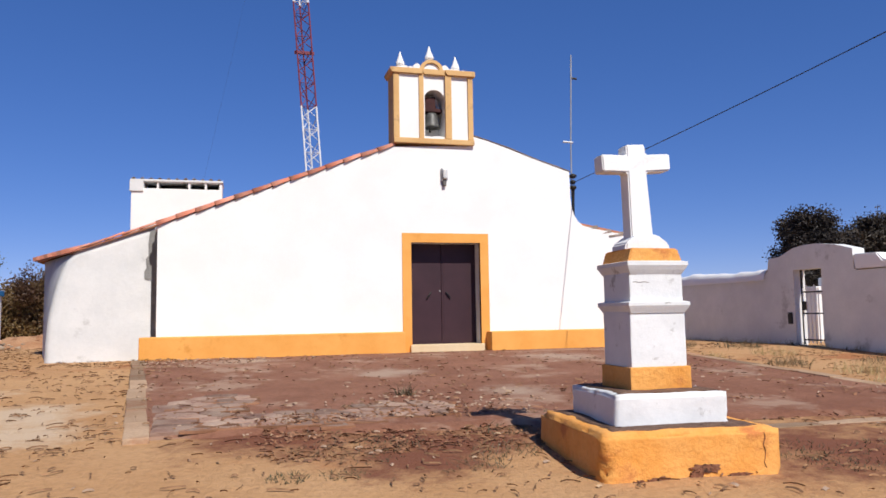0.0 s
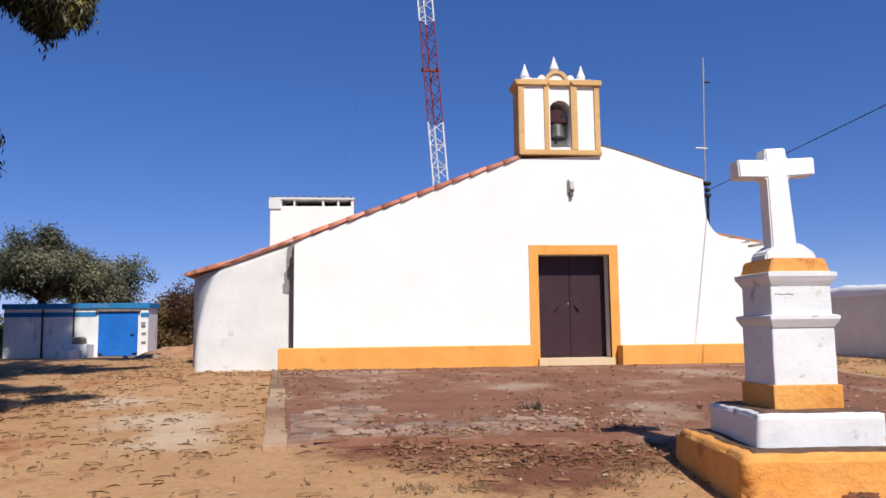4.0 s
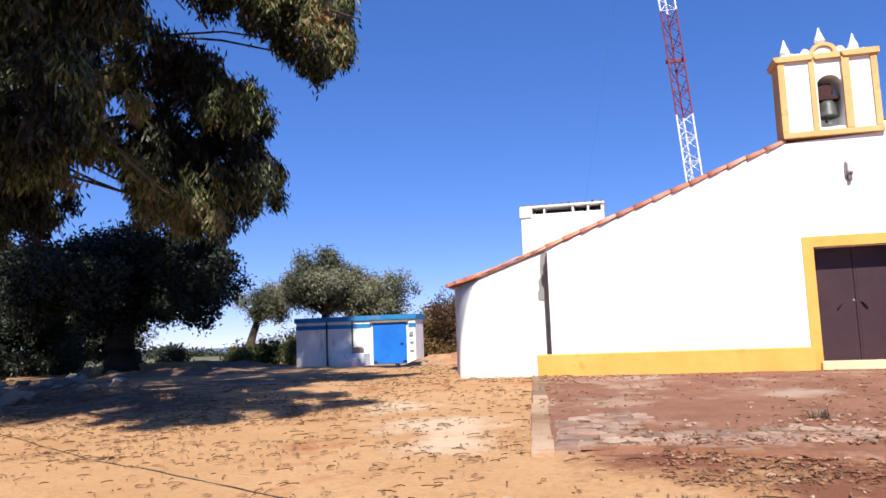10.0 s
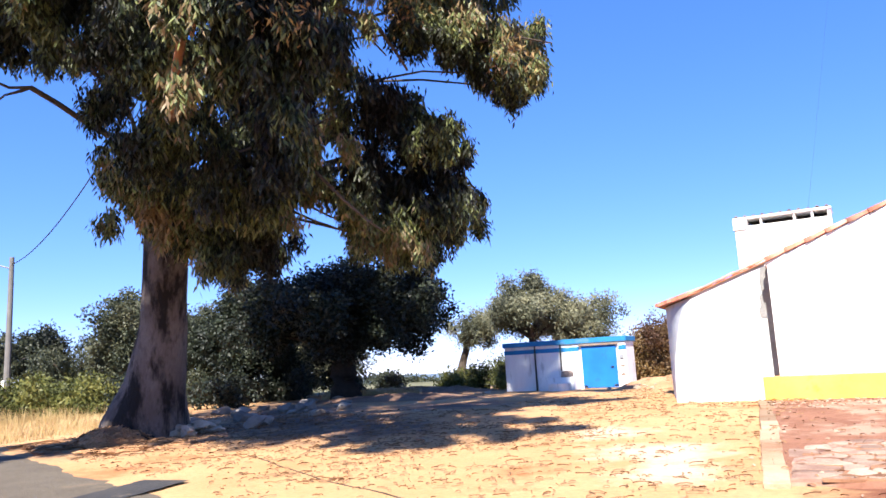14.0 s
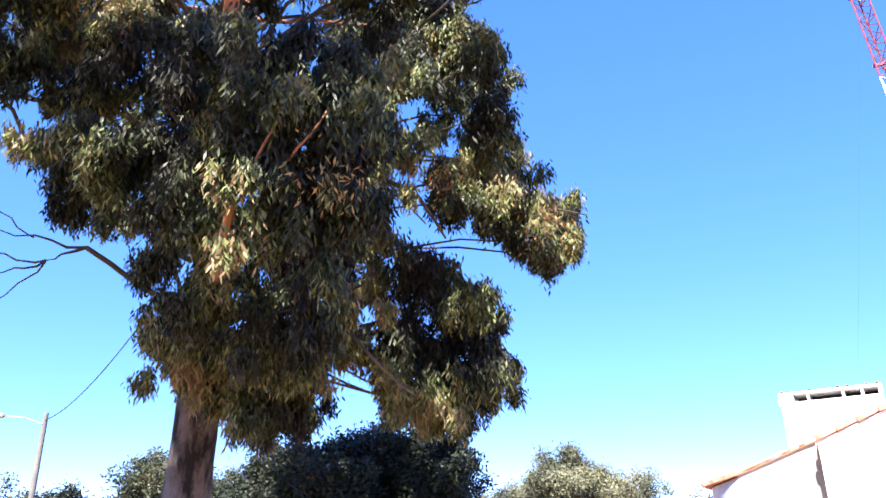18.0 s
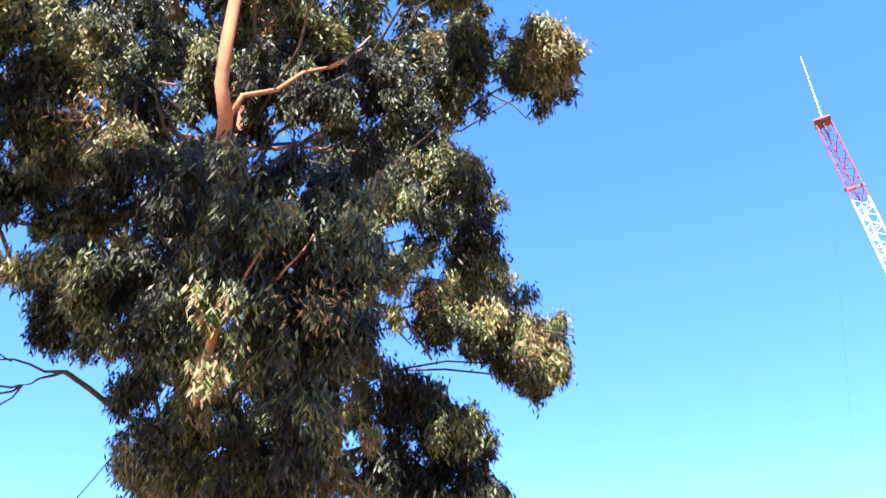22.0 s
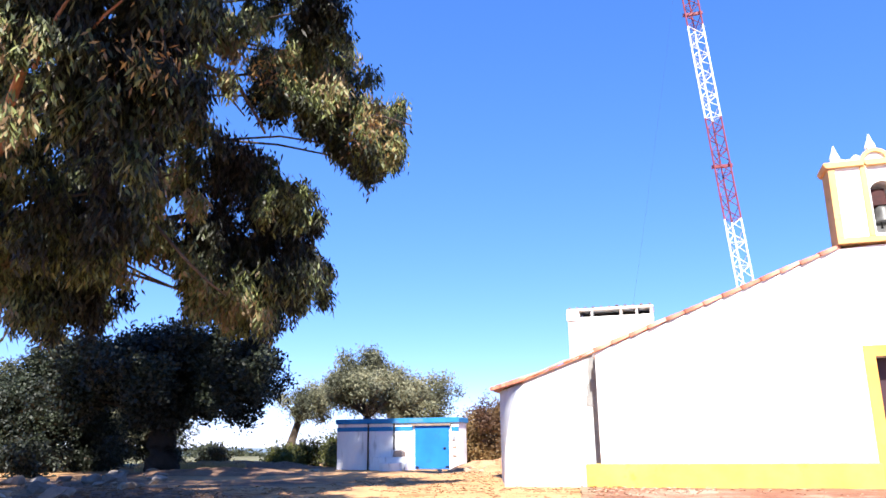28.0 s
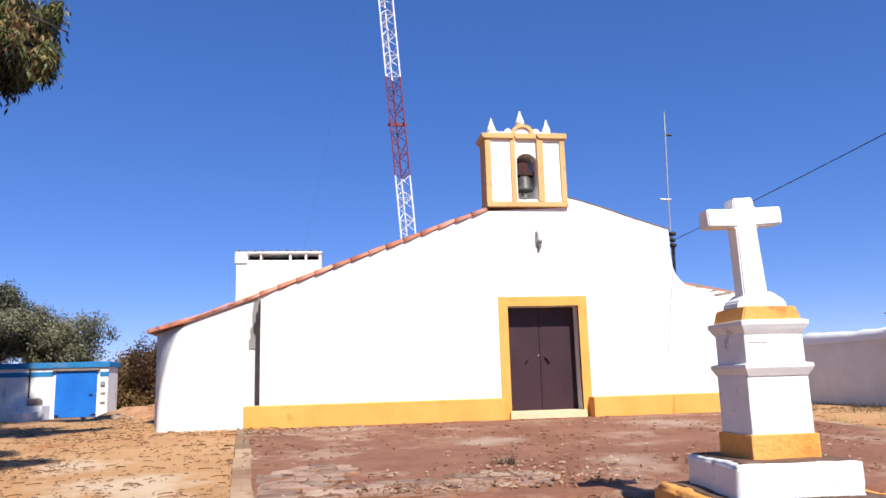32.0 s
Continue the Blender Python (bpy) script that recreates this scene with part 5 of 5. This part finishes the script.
def round_tree(name, label, at, trunk_r, trunk_h, centre, radii, clumps, clump_r, count, leaf_len, leaf_w, leaf_m, lean=(0, 0), bark=None, per=7, hang=0.15, spread=0.22):
    """A tree with a forked trunk and an uneven crown of clumps inside an oval."""
    t = thing(name, label, "tree", at=pose(*at))
    top = Vector((lean[0], lean[1], trunk_h))
    b = limb((0, 0, -0.3), top, trunk_r * 1.25, trunk_r * 0.8, 0, 5, 0.15, None, 12)
    part("trunk", b, bark or BARK, t, smooth=True)
    cl = []
    while len(cl) < clumps:
        d = Vector((random.uniform(-1, 1), random.uniform(-1, 1), random.uniform(-1, 1)))
        if 0.25 < d.length < 1:
            cl.append((centre[0] + d.x * radii[0], centre[1] + d.y * radii[1], centre[2] + d.z * radii[2], clump_r * random.uniform(0.65, 1.25)))
    for x, y, z, r in cl[: min(len(cl), 14)]:
        part("limb", limb(top, (x, y, z), trunk_r * 0.4, 0.03, 0.1), bark or BARK, t, smooth=True)
    part("crown", leaves("crown", twig_ends(cl, per, 0.3), count, spread, leaf_len, leaf_w, hang, leaf_m), leaf_m, t)
    return t


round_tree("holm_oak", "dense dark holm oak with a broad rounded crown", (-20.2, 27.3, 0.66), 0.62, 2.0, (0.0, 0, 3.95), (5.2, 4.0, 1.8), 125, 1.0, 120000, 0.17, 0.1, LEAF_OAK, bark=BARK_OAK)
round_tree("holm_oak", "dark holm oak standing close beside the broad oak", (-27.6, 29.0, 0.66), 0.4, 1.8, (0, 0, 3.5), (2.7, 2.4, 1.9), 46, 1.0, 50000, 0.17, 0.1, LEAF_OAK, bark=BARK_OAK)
round_tree("olive_tree", "grey-green olive tree behind the shed", (-15.2, 37.0, 0.66), 0.28, 2.4, (-0.1, 0, 4.3), (2.3, 2.0, 1.6), 34, 0.6, 27000, 0.17, 0.065, LEAF_OLIVE)
round_tree("olive_tree", "grey-green olive tree with a low spreading crown", (-12.9, 38.2, 0.66), 0.24, 2.0, (0.2, 0, 3.1), (2.1, 1.8, 1.25), 30, 0.6, 20000, 0.17, 0.065, LEAF_OLIVE)
round_tree("olive_tree", "slender leaning olive tree on the terrace's edge", (-21.8, 40.5, 0.6), 0.25, 2.4, (1.5, 0, 3.6), (1.6, 1.3, 1.1), 18, 0.55, 10000, 0.17, 0.065, LEAF_OLIVE, (0.9, 0))
for x, y, rx, rz, lab in ((-10.4, 38.5, 1.7, 1.25, "tall dry brown shrub beside the shed"), (-8.2, 36.5, 1.9, 1.45, "dry brown shrub beside the chapel"), (-7.0, 39.5, 2.2, 1.6, "dry brown shrub behind the chapel"), (-9.0, 41.5, 2.2, 1.7, "dry brown shrub on the slope")):
    round_tree("shrub", lab, (x, y, 0.6), 0.08, 0.6, (0, 0, rz), (rx, 1.4, rz), 24, 0.65, 15000, 0.14, 0.07, LEAF_BROWN)
for x, y, rx, rz, m in ((-32.4, 25.6, 1.3, 1.95, LEAF_GROVE), (-34.5, 30, 2.2, 2.1, LEAF_GROVE), (-39.5, 31.5, 1.8, 2.5, LEAF_GROVE), (-38, 36, 3.0, 2.6, LEAF_GROVE), (-31, 38, 3.0, 2.0, LEAF_GROVE), (-46.5, 29.5, 2.4, 1.6, LEAF_OAK), (-44.6, 25.5, 2.6, 1.3, LEAF_GROVE), (-50, 24, 3.0, 1.7, LEAF_GROVE)):
    round_tree("holm_oak", "grey-green holm oak at the edge of the grove", (x, y, rise(x, y)), 0.25, 1.4, (0, 0, 1.3 + rz), (rx, rx, rz), 24, 1.15, 17000, 0.2, 0.11, m)
for x, y, rz, m in ((-26.2, 34.5, 1.7, LEAF_OLIVE), (-29.5, 36.0, 2.0, LEAF_GROVE), (-33.0, 34.5, 2.1, LEAF_OLIVE), (-32.4, 30.0, 1.7, LEAF_GROVE), (-37.5, 26.5, 0.9, LEAF_GROVE)):
    round_tree("olive_tree", "grey-green olive tree in the thicket behind the oak", (x, y, rise(x, y)), 0.2, 1.0, (0, 0, 0.9 + rz), (2.6, 2.2, rz), 26, 0.95, 20000, 0.16, 0.07, m)
# bushes lying in the trees' shade get the near-black oak leaves
for x, y, r in ((-29.7, 17.9, 0.8), (-28.3, 18.3, 0.85), (-27.0, 18.9, 0.9), (-25.6, 18.9, 0.8), (-24.4, 19.8, 0.9), (-22.6, 22.6, 0.9), (-19.6, 36.0, 0.4), (-29, 20.5, 0.9), (-31, 21.5, 1.0), (-27.5, 22.5, 0.9), (-33.5, 22.5, 1.1), (-36.5, 23.5, 1.2), (-30.5, 24.5, 1.1), (-28.5, 25.5, 1.1), (-26.5, 27, 1.1), (-25, 29.5, 1.1), (-27, 31, 1.3), (-23.6, 32.3, 0.42), (-30, 29, 1.4), (-33, 31, 1.5), (-29, 34, 1.4), (-26, 35, 1.2), (-24, 37, 0.5), (-19.5, 37.5, 0.5), (-17.5, 36.2, 1.0), (-16.2, 35.5, 0.9), (-35, 27, 1.4), (-39, 27, 1.5), (-40, 24, 1.3)):
    round_tree("bush", "yellow-green bush at the edge of the clearing", (x, y, rise(x, y)), 0.06, 0.3, (0, 0, r * 0.7), (r * 1.25, r, r * 0.7), 12, 0.5, 3200, 0.17, 0.085, LEAF_OAK if -28 < x < -22 and y > 19 else LEAF_BUSH if y < 24 or x > -20 else LEAF_GROVE)
round_tree("cemetery_tree", "dark dense tree inside the cemetery", (19.1, 21.6, 0.6), 0.25, 2.0, (0.1, 0, 3.0), (1.0, 1.3, 1.1), 34, 0.5, 46000, 0.11, 0.055, LEAF_MAROON, spread=0.16)
round_tree("cemetery_tree", "dark low bush among the graves behind the gate", (18.4, 20.9, 0.6), 0.1, 0.9, (0, 0, 2.0), (0.9, 0.9, 0.6), 14, 0.45, 12000, 0.11, 0.055, LEAF_MAROON, spread=0.16)
round_tree("cemetery_tree", "dark tree with a low crown inside the cemetery", (21.1, 21.4, 0.6), 0.2, 1.8, (0.1, 0, 3.0), (0.9, 1.2, 1.0), 24, 0.45, 30000, 0.11, 0.055, LEAF_MAROON, spread=0.16)

# far hills, beyond the plateau's edge
def hills():
    me = bpy.data.meshes.new("hills")
    verts, faces = [], []
    n = 120
    for i in range(n + 1):
        a = 2 * math.pi * i / n
        r = 2300
        h = 1 + 7 * noise.noise((math.cos(a) * 3, math.sin(a) * 3, 2)) + 4 * noise.noise((math.cos(a) * 11, math.sin(a) * 11, 3))
        for rr, z in ((r - 500, -30), (r, h), (r + 300, -40)):
            verts.append((rr * math.cos(a), rr * math.sin(a), z))
    for i in range(n):
        for k in range(2):
            p = i * 3 + k
            faces.append((p, p + 3, p + 4, p + 1))
    me.from_pydata(verts, [], faces)
    me.shade_smooth()
    return me


tagged(part("backdrop", hills(), FAR), "low hills on the horizon, blue haze in their colour", "hills", kind="structure")

# dead limb on the eucalyptus
dead = bmesh.new()
limb((1.2, -0.6, 6.6), (1.76, -4.09, 6.86), 0.08, 0.05, -0.2, 6, 0.2, dead, 6)
for a, e, r in (((1.76, -4.09, 6.86), (1.0, -5.5, 6.95), 0.035), ((1.76, -4.09, 6.86), (1.43, -4.65, 6.48), 0.04), ((1.43, -4.65, 6.48), (1.0, -5.4, 6.05), 0.028), ((1.43, -4.65, 6.48), (0.9, -5.7, 6.5), 0.026), ((1.43, -4.65, 6.48), (1.05, -5.3, 5.5), 0.02), ((1.3, -4.9, 6.9), (0.9, -5.6, 7.4), 0.018)):
    limb(a, e, r, 0.01, 0.0, 5, 0.3, dead, 5)
part("dead_limb", dead, BARK, eucalyptus, "bare dark dead branch")

# ---- stones, litter, weeds ----
def stone_mesh_of(seed):
    """An angular field stone."""
    r = random.Random(seed)
    b = bmesh.new()
    for _ in range(16):
        d = Vector((r.gauss(0, 1), r.gauss(0, 1), r.gauss(0, 1))).normalized()
        b.verts.new(d * r.uniform(0.8, 1.08))
    bmesh.ops.convex_hull(b, input=b.verts[:])
    bmesh.ops.bevel(b, geom=b.edges[:], offset=0.07, segments=1, affect="EDGES")
    return mesh_of(b, "stone")


STONES = [stone_mesh_of(k) for k in range(6)]


PALE_STONES = [me.copy() for me in STONES]
for me in PALE_STONES:
    me.materials.append(ROCK_PALE)


def rock(x, y, s, label, flat=0.6, meshes=STONES, group="", up=0.0, name="rock"):
    ob = part(name, meshes[random.randrange(6)], ROCK, at=Matrix.Translation((x, y, rise(x, y) + s * flat * 0.45 + up)) @ pose(0, 0, 0, random.uniform(-15, 15), random.uniform(-15, 15), random.uniform(0, 360)) @ Matrix.Diagonal((s * random.uniform(0.8, 1.3), s, s * flat, 1)))
    return tagged(ob, label, "rock", group)


for k in range(38):
    rock(-14.1 + random.gauss(0, 0.38), 13.0 + random.gauss(0, 0.35), random.uniform(0.09, 0.24), "pale field stone heaped at the eucalyptus trunk", group="stones at the trunk", up=random.choice((0, 0, 0.12)), meshes=PALE_STONES)
for k in range(46):
    u = random.random()
    rock(-13.2 - 8 * u + random.gauss(0, 1.0), 14.5 + 11.5 * u + random.gauss(0, 1.4), random.choice((0.1, 0.15, 0.22, 0.3)) * random.uniform(0.8, 1.2), "field stone in the row below the oak", group="stones below the oak")
for k in range(40):
    u = random.random()
    if 0.42 < u < 0.82:
        continue
    rock(-19 + 12.5 * u + random.gauss(0, 0.4), 28.6 + 1.2 * math.sin(u * 3) + random.gauss(0, 0.6), random.choice((0.07, 0.12, 0.2)), "pale stone on the terrace's edge", group="stones by the shed", meshes=PALE_STONES)
for k in range(44):
    rock(-7.2 + random.gauss(0, 0.8), 30.2 + random.gauss(0, 1.3), random.uniform(0.04, 0.14), "pale rubble on the earth bank", group="rubble by the shed", up=0.12, meshes=PALE_STONES)


def mound(name, cx, cy, rx, ry, h, material, label, category, seed, n=64):
    b = bmesh.new()
    rings = []
    for i in range(13):
        f = i / 12
        ring = []
        for k in range(n):
            a = 2 * math.pi * k / n
            x, y = cx + rx * (1 - f) * math.cos(a), cy + ry * (1 - f) * math.sin(a)
            w = 0.4 * noise.noise((x * 1.7, y * 1.7, seed)) + 0.3 * noise.noise((x * 5, y * 5, seed))
            ring.append(b.verts.new((x, y, rise(x, y) - 0.05 + (h + 0.05) * (1 - (1 - f) ** 2) * (1 + w))))
        rings.append(ring)
    for a, c in zip(rings, rings[1:]):
        for k in range(n):
            b.faces.new((a[k], a[(k + 1) % n], c[(k + 1) % n], c[k]))
    return tagged(part(name, b, material, smooth=True), label, category)


mound("earth_bank", -6.9, 30.4, 2.2, 2.0, 0.38, DRY, "low bank of red earth beside the shed", "earth bank", 2.0)
mound("earth_bank", -16.5, 25.5, 4.5, 1.6, 0.22, DRY_SHADED, "low stony earth bank below the oak", "earth bank", 3.0)
mound("earth_bank", -21.0, 33.5, 6.0, 1.8, 0.3, DRY_SHADED, "low earth bank on the terrace's edge", "earth bank", 4.0)


def litter(name, count, spots, length, width, material, label, lift=0.012, curl=0.5):
    """Curled strips lying on the ground, spread over rectangles (x0, x1, y0, y1, share)."""
    share = np.array([s[4] for s in spots], float)
    pick = RNG.choice(len(spots), count, p=share / share.sum())
    v = []
    for i in pick:
        x0, x1, y0, y1, _ = spots[i]
        x, y = RNG.uniform(x0, x1), RNG.uniform(y0, y1)
        if noise.noise((x * 0.5, y * 0.5, 8.0)) < RNG.uniform(-0.6, 0.25) or y < road_edge(x) + 0.15:
            continue
        ln, w, a, c = length * RNG.uniform(0.3, 1.6), width * RNG.uniform(0.5, 1.4), RNG.uniform(0, 6.3), RNG.uniform(-curl, curl)
        px, py = x, y
        for k in range(3):
            a += c
            qx, qy = px + math.cos(a) * ln / 3, py + math.sin(a) * ln / 3
            nx, ny = -math.sin(a) * w / 2, math.cos(a) * w / 2
            z0, z1 = rise(px, py) + lift + 0.01 * math.sin(math.pi * k / 3) + extra_height(px, py), rise(qx, qy) + lift + 0.01 * math.sin(math.pi * (k + 1) / 3) + extra_height(qx, qy)
            v += [(px - nx, py - ny, z0), (qx - nx, qy - ny, z1), (qx + nx, qy + ny, z1 + 0.012), (px + nx, py + ny, z0 + 0.012)]
            px, py = qx, qy
    ob = part(name, arr_mesh(name, np.array(v), 4, material), material)
    return tagged(ob, label, "litter", kind="stuff")


def extra_height(x, y):
    return 0.06 if 8.7 < y < 17.5 and kerb_x(y) < x < 9.4 else (0.04 if y < road_edge(x) else lumps(x, y))


DIRT = [(-14, -1.2, 6.2, 17.5, 8), (-9, -2, 17, 28, 3), (-2, 9, 4.6, 8.4, 2), (9.6, 13.8, 5, 20, 2.5), (-14, -4, 8, 15, 4), (-17.5, -12.5, 10.2, 12.2, 3)]
litter("bark_litter", 6000, DIRT, 0.14, 0.011, LITTER, "dark curled strips of fallen eucalyptus bark")
litter("fallen_leaves", 9000, DIRT + [(-1.8, 9.3, 8.6, 17, 3), (-19, -10, 12, 18, 12)], 0.07, 0.016, LITTER, "brown fallen leaves scattered over the ground")
mound("bark_pile", -14.8, 11.35, 0.95, 0.75, 0.3, BARK_CURL, "heap of fallen orange-brown bark against the eucalyptus trunk", "bark heap", 5.0, 40)
heap = [(-14.8 + 0.9 * math.cos(a) * q, 11.35 + 0.7 * math.sin(a) * q, rise(-14.8, 11.35) + 0.05 + 0.28 * (1 - q * q)) for a, q in zip(RNG.uniform(0, 6.28, 260), np.sqrt(RNG.uniform(0, 1, 260)))]
strips = leaves("bark_strips", heap, 1300, (0.08, 0.08, 0.02), 0.24, 0.05, 0.0, BARK_CURL)
co = np.empty(len(strips.vertices) * 3, np.float32)
strips.vertices.foreach_get("co", co)
co = co.reshape(-1, 3)
top = rise(-14.8, 11.35) + 0.04 + 0.3 * np.clip(1 - ((co[:, 0] + 14.8) / 0.95) ** 2 - ((co[:, 1] - 11.35) / 0.75) ** 2, 0, 1)
co[:, 2] = top + np.abs(co[:, 2] - top) * 0.3
strips.vertices.foreach_set("co", co.ravel())
tagged(part("bark_strips", strips, BARK_CURL), "dry orange bark strips heaped at the eucalyptus trunk", "bark", kind="stuff")
litter("bark_strips", 900, [(-17.4, -12.4, 9.9, 11.8, 1)], 0.35, 0.04, BARK_CURL, "dry orange bark strips round the eucalyptus trunk", 0.02)
litter("pale_flakes", 1100, [(-1.6, 9.3, 8.7, 16.8, 6), (0, 4, 8.2, 10.8, 5), (-2, 9, 5, 8.5, 1.5), (-1.8, 0.6, 15.4, 17.4, 3.5)], 0.06, 0.026, CEMENT_PALE, "pale cement flakes and grit on the worn forecourt", 0.006)
litter("dark_clods", 1300, [(0.2, 3.2, 7.2, 9.2, 5), (2.0, 9, 7.5, 10, 3), (-1, 9, 8.6, 16, 3)], 0.07, 0.03, CLOD, "dark clods of earth and dead plants", 0.008)

# a cable half buried in the dirt
cab = [(-9.6, 10.05), (-8.7, 9.55), (-6.66, 8.28), (-4.2, 7.1), (-1.7, 5.8), (0.2, 4.85)]
pts = []
for (ax, ay), (bx, by) in zip(cab, cab[1:]):
    pts += [(ax + (bx - ax) * k / 8, ay + (by - ay) * k / 8) for k in range(8)]
tagged(part("ground_cable", tube([(x, y, rise(x, y) + lumps(x, y) + 0.004) for x, y in pts], 0.008, 5), BARK), "thin dark cable lying across the dirt", "cable")


def blades(cx, cy, n, radius, height, width, material, name, label, category="weeds", lean=0.5, zoff=0.0):
    a, d = RNG.uniform(0, 6.283, n), radius * np.sqrt(RNG.uniform(0, 1, n))
    x, y = cx + d * np.cos(a), cy + d * np.sin(a)
    z = np.array([rise(p, q) + extra_height(p, q) - 0.01 for p, q in zip(x, y)]) + zoff
    h = height * RNG.uniform(0.4, 1.2, n)
    t = RNG.normal(0, lean, (n, 2)) * h[:, None]
    b = RNG.uniform(0, 6.283, n)
    wx, wy = np.cos(b) * width / 2, np.sin(b) * width / 2
    v = np.stack([np.stack([x - wx, y - wy, z], 1), np.stack([x + wx, y + wy, z], 1), np.stack([x + t[:, 0], y + t[:, 1], z + h], 1)], 1)
    ob = part(name, arr_mesh(name, v.reshape(-1, 3), 3, material), material)
    return tagged(ob, label, category, kind="stuff")


for x, y, r, h, n in ((2.3, 10.6, 0.13, 0.34, 130), (0.42, 6.6, 0.2, 0.1, 260), (0.9, 6.6, 0.22, 0.09, 220), (1.5, 7.6, 0.4, 0.1, 380), (2.1, 6.6, 0.3, 0.1, 260), (2.55, 7.1, 0.35, 0.13, 340), (1.5, 9.8, 0.22, 0.08, 140), (5.3, 5.8, 0.4, 0.11, 340), (5.2, 6.3, 0.45, 0.1, 320), (2.8, 8.1, 0.4, 0.12, 320), (0.8, 7.6, 0.4, 0.07, 240), (1.2, 7.2, 0.35, 0.08, 240), (6.1, 6.0, 0.5, 0.1, 320), (3.4, 8.6, 0.4, 0.09, 200)):
    blades(x, y, n // 2, r, h * 0.5, 0.013, GRASS, "weed_tuft", "low dark grey-green weed tuft in the worn paving", "weeds", 0.9)
for x, y, r, h, n in ((10.3, 12.5, 0.4, 0.25, 160), (10.8, 11.2, 0.5, 0.25, 170), (11.6, 14.5, 0.5, 0.2, 150), (10.2, 9.9, 0.4, 0.2, 130), (12.6, 12.4, 0.5, 0.2, 140), (11.0, 17.5, 0.5, 0.25, 140), (12.0, 16.3, 0.6, 0.25, 160), (9.9, 14.3, 0.3, 0.2, 90), (12.9, 9.8, 0.5, 0.2, 120)):
    blades(x, y, n, r, h, 0.012, GRASS_DRY if n % 20 else GRASS, "weed_tuft", "dry weed tuft on the sandy ground before the cemetery", "weeds")
for k in range(12):
    y = 10.5 + k * 1.0
    blades(13.85, y, 70, 0.3, 0.13, 0.014, GRASS_DRY if k % 2 else GRASS, "weed_tuft", "weeds along the foot of the cemetery wall", "weeds")
grass = blades(-23, 14.2, 9000, 5.2, 0.24, 0.02, GRASS_DRY, "dry_grass", "tall straw-coloured dry grass beside the road", "grass", 0.25)
tagged(grass, kind="stuff")
tagged(blades(-30, 19, 7000, 6.0, 0.5, 0.02, GRASS_DRY, "dry_grass", "tall straw-coloured dry grass below the grove", "grass", 0.25), kind="stuff")
tagged(blades(-21, 30.5, 2500, 2.4, 0.4, 0.02, GRASS_DRY, "dry_grass", "dry grass behind the oak", "grass", 0.25), kind="stuff")

# worn flagstones that show through the broken cement
def clipped(poly, px, py, nx, ny):
    """The part of a flat outline on the near side of a line."""
    out = []
    for (ax, ay), (bx, by) in zip(poly, poly[1:] + poly[:1]):
        da, db = (ax - px) * nx + (ay - py) * ny, (bx - px) * nx + (by - py) * ny
        if da <= 0:
            out.append((ax, ay))
        if da * db < 0:
            u = da / (da - db)
            out.append((ax + (bx - ax) * u, ay + (by - ay) * u))
    return out


def flagstone(cx, cy, near, shrink=0.93):
    """An uneven flag: the cell round its middle, with rounded upper edges."""
    poly = [(cx - 0.4, cy - 0.4), (cx + 0.4, cy - 0.4), (cx + 0.4, cy + 0.4), (cx - 0.4, cy + 0.4)]
    for qx, qy in near:
        poly = clipped(poly, (cx + qx) / 2, (cy + qy) / 2, qx - cx, qy - cy)
    b = bmesh.new()
    rings = [[b.verts.new(((x - cx) * f, (y - cy) * f, z)) for x, y in poly] for f, z in ((shrink, -0.03), (shrink, 0.012), (shrink - 0.1, 0.02))]
    for lo, hi in zip(rings, rings[1:]):
        for k in range(len(poly)):
            b.faces.new((lo[k], lo[(k + 1) % len(poly)], hi[(k + 1) % len(poly)], hi[k]))
    b.faces.new(rings[-1])
    return b


cells = [(-0.6 + i * 0.26 + (0.13 if j % 2 else 0) + random.uniform(-0.09, 0.09), 8.3 + j * 0.24 + random.uniform(-0.08, 0.08)) for j in range(14) for i in range(22)]
beds = bmesh.new()
for cx, cy in cells:
    worn = noise.noise((cx * 0.5, cy * 0.6, 6.0)) + 0.5 - 0.4 * abs(cy - 9.2) - 0.2 * abs(cx - 0.9) - (0.5 if cy < 8.72 - 0.1 * cx + 0.35 * noise.noise((cx * 1.7, 3.0, 1.0)) else 0)
    if worn < 0 or cx > 5.2:
        continue
    near = [(x, y) for x, y in cells if (x, y) != (cx, cy) and abs(x - cx) < 0.9 and abs(y - cy) < 0.9]
    z = rise(cx, cy) + 0.05
    part("flagstone", flagstone(cx, cy, near, random.uniform(0.86, 0.95)), STONE_RED, pavement, at=pose(cx, cy, z + random.uniform(-0.006, 0.008), 2.5 + random.uniform(-2, 2), random.uniform(-2, 2), 0))
    box(cx - 0.19, cx + 0.19, cy - 0.17, cy + 0.17, z - 0.02, z + 0.009 + random.uniform(0, 0.002), bm=beds)
part("joint_earth", beds, CLOD, pavement, "dark earth in the joints of the flags")

# woods far below the plateau
a = RNG.uniform(math.radians(75), math.radians(185), 420)
d = RNG.uniform(110, 260, 420)
far_ends = np.stack([d * np.cos(a), 10 + d * np.sin(a), [rise(u * math.cos(w), 10 + u * math.sin(w)) + RNG.uniform(0.2, 1.6) for u, w in zip(d, a)]], 1)
tagged(part("far_wood", leaves("far_wood", far_ends, 60000, (1.1, 1.1, 0.5), 0.7, 0.5, 0.1, LEAF_GROVE), LEAF_GROVE), "grey-green scattered woods on the slope far below", "woods", kind="stuff")
